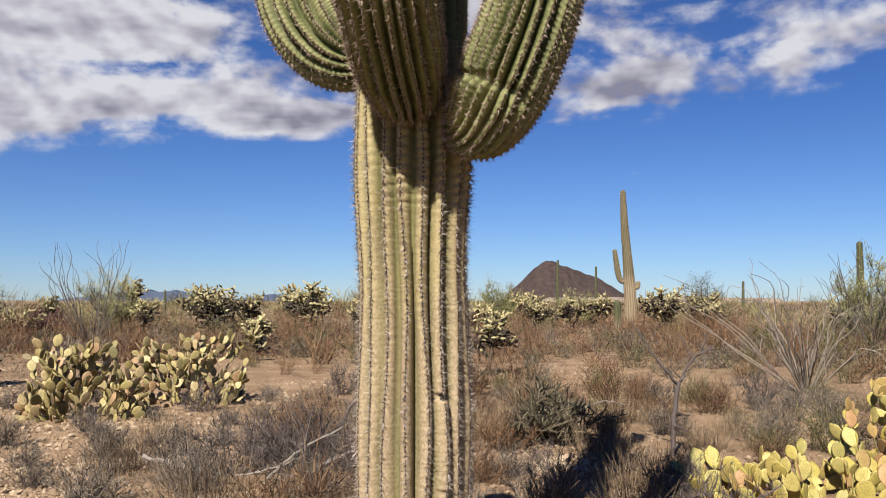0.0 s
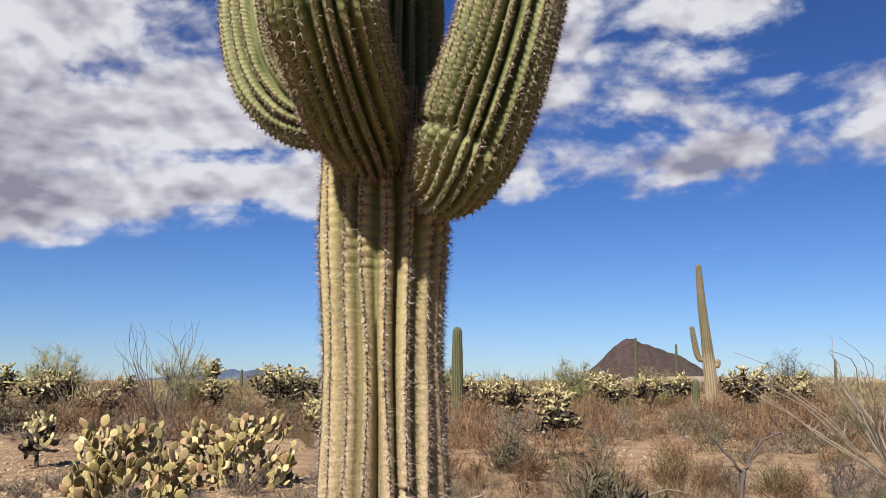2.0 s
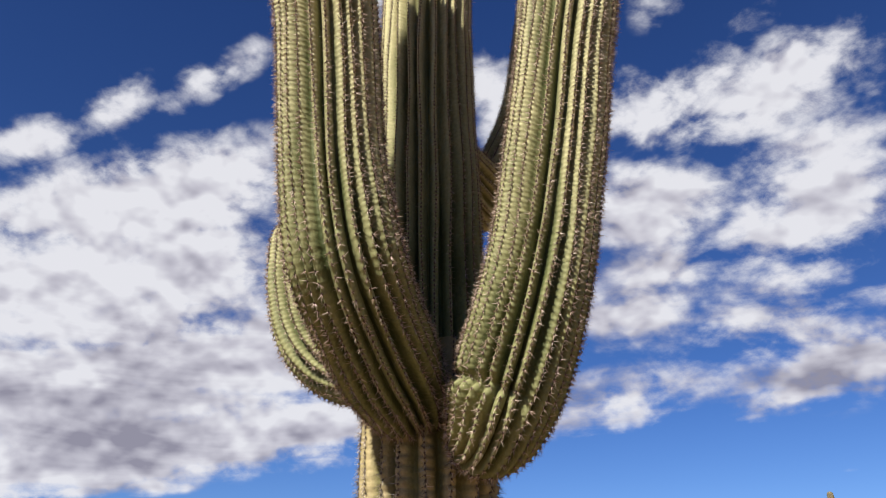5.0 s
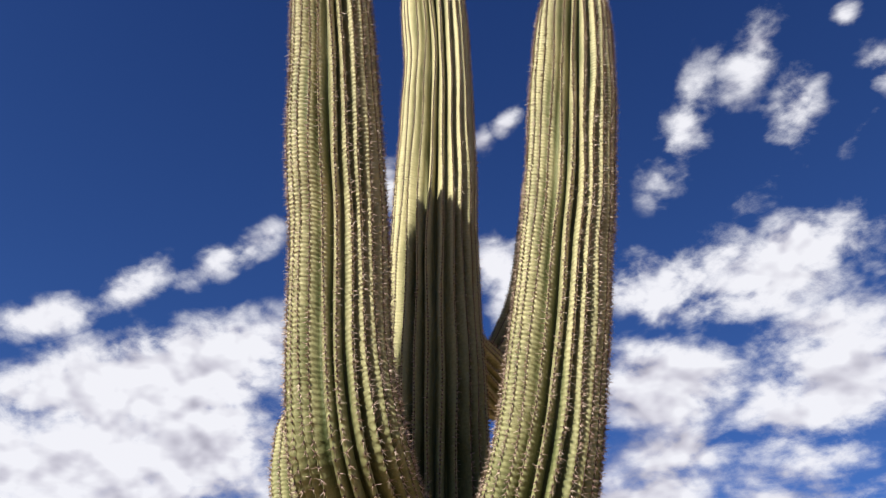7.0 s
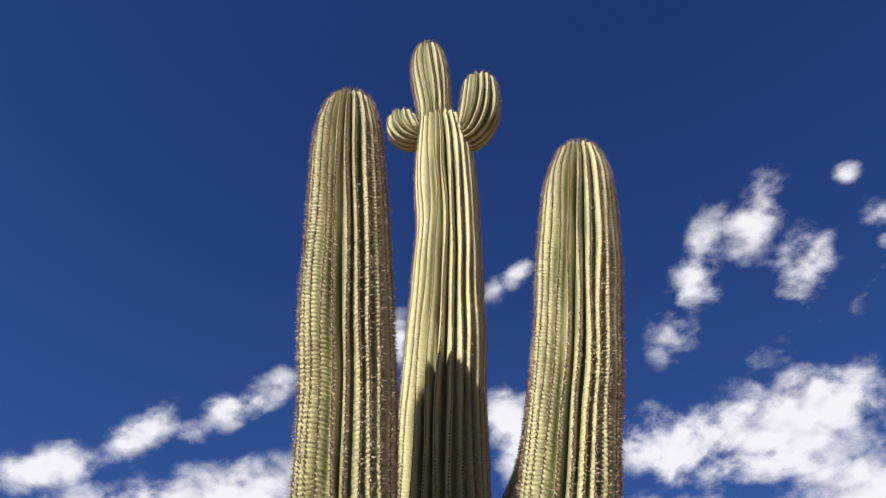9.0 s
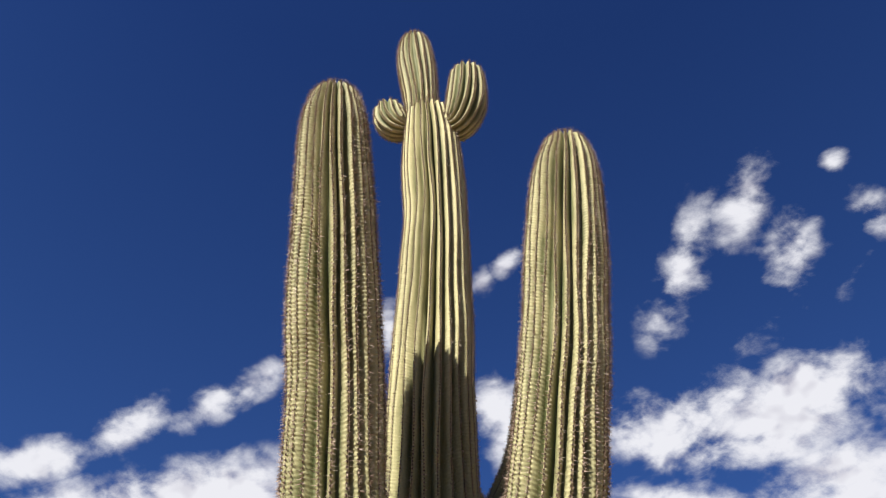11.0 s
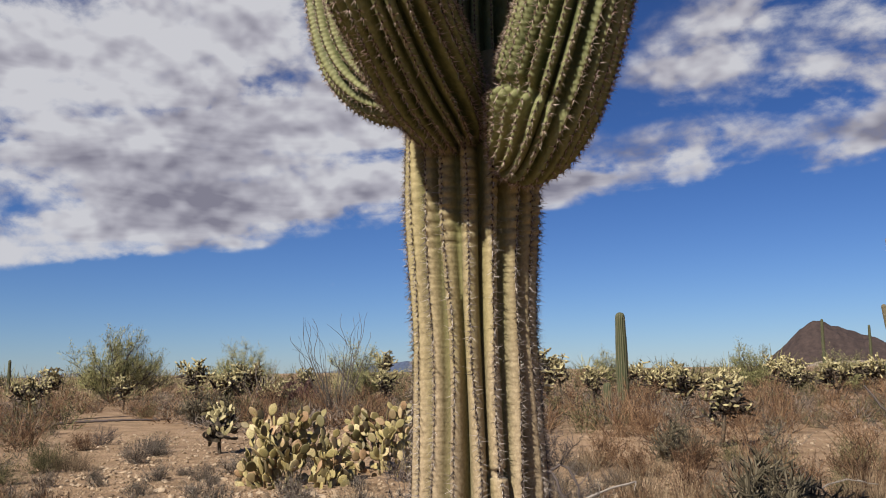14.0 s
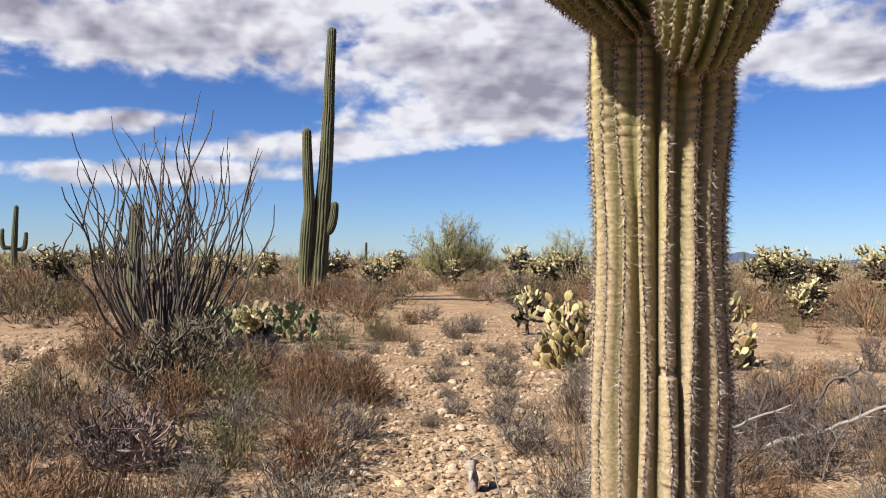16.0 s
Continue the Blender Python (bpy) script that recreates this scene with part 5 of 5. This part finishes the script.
PATH_LINE = [(-1.7, 3.9, 0.5), (-2.9, 5.5, 0.75), (-4.6, 7.6, 1.05), (-6.3, 10.0, 1.4), (-9.2, 13.8, 1.9), (-12.5, 18.0, 1.7), (-17.0, 22.5, 1.2), (-22, 28, 0.9)]
BARE = [(-4.6, 9.3, 1.25), (-3.2, 10.2, 1.05), (-8.6, 8.6, 0.8), (-10.2, 9.8, 0.8), (-12.0, 6.4, 1.0), (-7.0, 12.0, 0.9), (-4.7, 14.5, 1.2), (1.15, 7.9, 0.5), (-2.6, 13.0, 0.8), (-8.5, 18.5, 1.6), (-1.0, 10.5, 0.7), (-5.5, 18.0, 1.2), (-0.1, 3.2, 0.8), (-10.9, 5.8, 0.9), (-9.4, 5.0, 0.6), (-12.6, 7.6, 0.7), (-7.2, 8.0, 0.5), (-14.1, 7.4, 1.5), (-8.2, 4.6, 0.9), (-5.6, 15.5, 1.3), (-11.0, 21.4, 1.0), (-1.7, 15.0, 1.2), (-0.7, 11.7, 0.9), (0.6, 11.5, 0.7), (1.0, 8.6, 0.6), (-2.2, 29.3, 2.5), (5.6, 30.0, 2.5), (-16.0, 12.0, 1.6), (-24.0, 33.0, 1.4), (2.5, 18.0, 1.3), (-7.6, 28.0, 2.0)]


def open_ground(x, y):
    """How far inside a bare patch the place lies: below 1 is bare."""
    best = 9.0
    for (ax, ay, ar), (bx, by, br) in zip(PATH_LINE, PATH_LINE[1:]):
        dx, dy = bx - ax, by - ay
        t = max(0.0, min(1.0, ((x - ax) * dx + (y - ay) * dy) / (dx * dx + dy * dy)))
        best = min(best, math.hypot(x - ax - t * dx, y - ay - t * dy) / (ar + (br - ar) * t))
    for bx, by, br in BARE:
        best = min(best, math.hypot(x - bx, y - by) / br)
    return best


SOLID = [(-4.9, 11.5, 1.0), (-3.75, 12.6, 1.0), (2.8, 6.5, 1.0), (4.2, 7.9, 0.6), (-11.65, 10.1, 0.6), (-10.75, 10.9, 0.6), (-10.9, 8.15, 0.5), (6.45, 14.7, 0.4), (-9.85, 7.3, 0.3), (-8.05, 14.4, 0.4), (-2.25, 5.05, 0.35), (2.32, 8.3, 0.45)]
rng = random.Random(7)
FIXED = [("bare", -1.15, 7.9, 1.05), ("bare", -1.7, 8.1, 1.0), ("grey", -2.0, 6.7, 0.95), ("bare", -0.7, 7.0, 1.0), ("grey", -1.0, 6.5, 1.0), ("brown", -3.3, 4.5, 0.95), ("bare", -3.6, 4.9, 0.9), ("brown", -5.5, 6.6, 1.05),
         ("straw", -5.0, 5.9, 1.0), ("straw", -5.9, 6.9, 1.0), ("brown", -4.9, 6.7, 0.9), ("grey", -2.6, 6.2, 1.05), ("grey", -2.2, 7.1, 1.0), ("grey", -3.3, 8.2, 0.95), ("grey", -2.7, 8.3, 0.9), ("grey", -4.2, 9.8, 0.8),
         ("grey", -9.3, 14.2, 1.0), ("bare", -11.9, 15.9, 0.85), ("olive", -10.3, 12.4, 1.0), ("straw", -9.7, 12.3, 0.8), ("grey", -6.2, 11.9, 0.9), ("olive", -8.5, 9.3, 0.8),
         ("brown", 0.6, 8.7, 0.9), ("straw", 1.6, 8.6, 0.9), ("grey", 1.7, 8.0, 0.8), ("brown", 1.9, 9.3, 0.8), ("straw", 2.0, 10.4, 0.8), ("grey", 0.6, 7.5, 0.8), ("bare", 1.0, 7.0, 0.7), ("brown", 0.3, 7.2, 0.7), ("grey", 2.2, 7.6, 0.7),
         ("straw", 3.4, 9.9, 0.8), ("olive", 3.4, 8.7, 0.9), ("straw", 4.0, 9.8, 0.9), ("grey", 4.6, 11.2, 1.0), ("grey", 5.3, 12.5, 1.0), ("brown", 0.4, 11.0, 1.0), ("straw", 1.2, 12.2, 1.1), ("brown", -0.3, 12.6, 1.0),
         ("straw", -5.2, 4.1, 1.0), ("bare", -4.4, 4.7, 0.8), ("straw", -6.6, 4.4, 1.0), ("straw", -5.9, 3.6, 1.0), ("olive", -6.3, 6.0, 1.0), ("straw", -7.6, 4.9, 1.1), ("straw", -3.9, 3.3, 0.8), ("grey", -3.9, 5.6, 0.9), ("bare", -1.4, 7.4, 1.1), ("bare", -0.9, 7.6, 1.0), ("bare", -1.9, 7.5, 1.0), ("olive", -9.5, 11.6, 1.1), ("olive", -9.9, 12.3, 1.0), ("straw", -9.2, 11.9, 0.9), ("olive", -8.85, 10.1, 1.1), ("brown", -11.5, 14.8, 0.9), ("grey", -9.6, 14.6, 1.0), ("grey", -8.9, 13.1, 1.0), ("brown", -5.5, 6.3, 1.1), ("brown", -5.3, 7.0, 1.0), ("grey", -4.6, 8.7, 0.9), ("brown", -0.3, 17.5, 1.3), ("brown", -0.9, 13.7, 1.2), ("brown", 1.6, 11.4, 1.2), ("brown", 2.4, 12.4, 1.2), ("olive", 1.0, 14.2, 1.1), ("straw", 0.4, 9.6, 1.0)]
for kind, sx, sy, s in FIXED:
    put(kind, sx, sy, s, rng)
spots = [(a[1], a[2], 0.35) for a in FIXED]


def scatter(limit, lo, hi, gap0, kinds_east, kinds_west, power):
    """Shrubs between two distances, off the bare ground and clear of one another."""
    tries = made = 0
    while made < limit and tries < 14000:
        tries += 1
        az, d = radians(rng.uniform(-74, 33)), lo + (hi - lo) * rng.random() ** power
        x, y = 0.5 + d * math.sin(az), 0.4 + d * math.cos(az)
        bare = open_ground(x, y) < 1.1
        if (bare and (rng.random() > 0.10 or d < 6.0)) or any(math.hypot(x - a, y - b) < r for a, b, r in SOLID):
            continue
        if any(abs(x - a) < gap0 and abs(y - b) < gap0 and math.hypot(x - a, y - b) < gap0 for a, b, _ in spots):
            continue
        table = kinds_east if x > -1.5 else kinds_west
        kind = rng.choices(list(table), list(table.values()))[0]
        put("grey" if bare else kind, x, y, rng.uniform(0.4, 0.75) if bare else rng.uniform(0.6, 1.2), rng)
        spots.append((x, y, gap0))
        made += 1
    return made


scatter(190, 4.4, 13.5, 0.58, {"grey": 3, "brown": 4, "olive": 1.2, "bare": 1.0, "straw": 3}, {"grey": 4.5, "brown": 3.5, "olive": 0.8, "bare": 1.5, "straw": 1.8}, 0.7)
for kind, count, seed in (("grey_far", 250, 1), ("brown_far", 330, 2), ("olive_far", 150, 3)):
    # shrubs beyond the counted ones, joined
    g, r2 = Geo(), random.Random(400 + seed)
    sources = [[o.data for o in ob.children] for ob in M[kind]]
    mats = list(sources[0][1].materials)
    n = 0
    while n < count:
        az, d = radians(r2.uniform(-74, 33)), 13.0 + 27.0 * r2.random() ** 0.62
        x, y = 0.5 + d * math.sin(az), 0.4 + d * math.cos(az)
        if open_ground(x, y) < 1.1 or any(math.hypot(x - a, y - b) < rr for a, b, rr in SOLID):
            continue
        m = stand(x, y, r2.uniform(0, 360), r2.choice((0.6, 0.8, 0.95, 1.1, 1.35, 1.7)) * (0.75 if d < 18 else 1.1))
        for me in r2.choice(sources):
            g.add([m @ v.co for v in me.vertices], [tuple(p.vertices) for p in me.polygons])
            g.m[-len(me.polygons):] = [p.material_index for p in me.polygons]
        n += 1
    for ob in M[kind]:
        for o in (*ob.children_recursive, ob):
            bpy.data.objects.remove(o)
    tagged(new(kind.replace("_far", "_brush"), g.mesh("brush", mats)), "dry " + kind.replace("_far", "") + " desert brush over the plain", "scrub", kind="stuff")


# ---- far scrub, gravel ----


def far_scrub(name, mat, count, near, far, size, tall, seed, label, spikes, az=(-80, 40)):
    """Scrub beyond the nearer shrubs: many small ragged clumps of blades, thinning to the horizon."""
    r = np.random.default_rng(seed)
    a = np.radians(r.uniform(az[0], az[1], count))
    d = near * (far / near) ** (r.uniform(0, 1, count) ** 1.15)
    x, y = 0.5 + d * np.sin(a), 0.4 + d * np.cos(a)
    keep = np.array([k > 45 or open_ground(float(i), float(j)) > 1.15 for i, j, k in zip(x, y, d)])
    x, y, d = x[keep], y[keep], d[keep]
    count = len(x)
    z = np.array([ground_z(float(i), float(j)) if k < 400 else 0.0 for i, j, k in zip(x, y, d)])
    s = size * r.choice([0.6, 0.8, 1.0, 1.2, 1.7], count) * np.clip(d / 60, 1.0, 2.2)
    k = count * spikes
    i = np.repeat(np.arange(count), spikes)
    phi, el = r.uniform(0, 2 * np.pi, k), np.radians(r.uniform(0, 85, k))
    u = np.stack([np.cos(phi) * np.cos(el), np.sin(phi) * np.cos(el), np.sin(el) * tall], 1)
    rad = r.uniform(0.25, 0.85, (k, 1))
    c = np.stack([x[i], y[i], z[i]], 1) + u * rad * s[i][:, None]
    e = u * r.uniform(0.2, 0.5, (k, 1)) * s[i][:, None] + r.normal(0, 0.10, (k, 3)) * s[i][:, None]
    w = np.cross(e, r.normal(0, 1, (k, 3)))
    w *= (0.016 * s[i] / np.maximum(np.linalg.norm(w, axis=1), 1e-6))[:, None]
    V = np.stack([c - w, c + w, c + e], 1).reshape(-1, 3)
    F = np.arange(k * 3).reshape(-1, 3)
    return tagged(new(name, tri_mesh(name, V, F, mat)), label, "scrub", kind="stuff")


far_scrub("brown_scrub", TWIG_BROWN, 2200, 22, 300, 0.50, 0.8, 201, "distant red-brown desert scrub", 75)
far_scrub("grey_scrub", TWIG_GREY, 2200, 22, 320, 0.45, 0.75, 202, "distant grey desert scrub", 75)
far_scrub("straw_scrub", TWIG_STRAW, 1000, 18, 240, 0.42, 0.8, 203, "distant straw-coloured dry brush", 50)
far_scrub("green_scrub", PV_LEAF, 150, 60, 600, 0.95, 1.1, 204, "distant yellow-green trees and bushes", 110)
far_scrub("olive_scrub", TWIG_OLIVE, 1500, 45, 380, 0.75, 1.15, 206, "distant olive and brown bushes", 42)
far_scrub("cholla_scrub", CHOLLA_TIP, 650, 50, 420, 0.55, 1.2, 205, "distant pale yellow chollas", 80)


def gravel():
    """Angular stones of many sizes, thick on the bare ground and thin under the brush."""
    r = random.Random(301)
    bm = bmesh.new()
    bmesh.ops.create_icosphere(bm, subdivisions=1, radius=1)
    ico = ([v.co.copy() for v in bm.verts], [tuple(v.index for v in f.verts) for f in bm.faces])
    bm.free()
    octa = ([Vector(v) for v in ((1, 0, 0), (-1, 0, 0), (0, 1, 0), (0, -1, 0), (0, 0, 1), (0, 0, -1))], [(0, 2, 4), (2, 1, 4), (1, 3, 4), (3, 0, 4), (2, 0, 5), (1, 2, 5), (3, 1, 5), (0, 3, 5)])
    V, F = [], []
    n = 0
    while n < 27000:
        az, d = radians(r.uniform(-74, 34)), 4.2 + 19 * r.random() ** 1.5
        x, y = 0.5 + d * math.sin(az), 0.4 + d * math.cos(az)
        o = open_ground(x, y)
        if o > 1.3 and r.random() > 0.30:
            continue
        s = 0.010 + 0.026 * r.random() ** 2.6 * (1.3 if o < 1 else 0.7)
        verts, faces = ico if s > 0.024 else octa
        turn = Euler((r.uniform(0, 6.28), r.uniform(0, 6.28), r.uniform(0, 6.28))).to_matrix()
        stretch = Vector((r.uniform(0.8, 1.6), r.uniform(0.7, 1.2), r.uniform(0.5, 0.9)))
        k, z, t = len(V), ground_z(x, y), Euler((r.gauss(0, 0.3), r.gauss(0, 0.3), r.uniform(0, 6.28))).to_matrix()
        for v in verts:
            p = turn @ v * r.uniform(0.72, 1.2) * s
            p = t @ Vector((p.x * stretch.x, p.y * stretch.y, p.z * stretch.z))
            V.append((x + p.x, y + p.y, z + s * 0.2 + p.z))
        F.extend([tuple(i + k for i in f) for f in faces])
        n += 1
    me = bpy.data.meshes.new("gravel")
    me.from_pydata(V, [], F)
    me.materials.append(STONE)
    return tagged(new("gravel", me), "loose tan gravel and stones on bare soil", "gravel", kind="stuff")


gravel()


def rock(x, y, s, seed, mat=STONE):
    r = random.Random(seed)
    bm = bmesh.new()
    bmesh.ops.create_icosphere(bm, subdivisions=2, radius=1)
    for v in bm.verts:
        v.co *= 1 + 0.28 * noise.noise(v.co * 1.3 + Vector((seed, 0, 0))) + 0.08 * noise.noise(v.co * 4 + Vector((0, seed, 0)))
        v.co = Vector((v.co.x * s, v.co.y * s * 0.8, v.co.z * s * 0.6))
    me = bpy.data.meshes.new("rock")
    bm.to_mesh(me)
    bm.free()
    me.materials.append(mat)
    ob = new("rock", me)
    ob.matrix_basis = stand(x, y, r.uniform(0, 360), 1, s * 0.25)
    return tagged(ob, "pale weathered desert rock half sunk in soil", "rock", "desert rocks")


for i, (x, y, s) in enumerate([(1.1, 7.75, 0.10), (1.25, 7.6, 0.08), (0.98, 7.9, 0.09), (1.35, 7.95, 0.07), (1.15, 8.1, 0.08), (0.9, 7.6, 0.06), (-4.75, 7.7, 0.09), (-12.3, 6.9, 0.10), (-3.5, 6.5, 0.06), (-4.1, 7.0, 0.07), (-3.0, 5.9, 0.05),
                               (-5.2, 8.5, 0.07), (-2.7, 5.4, 0.05), (-6.1, 9.9, 0.08), (-4.0, 10.0, 0.08), (-13.0, 6.2, 0.09)]):
    rock(x, y, s, i + 1)
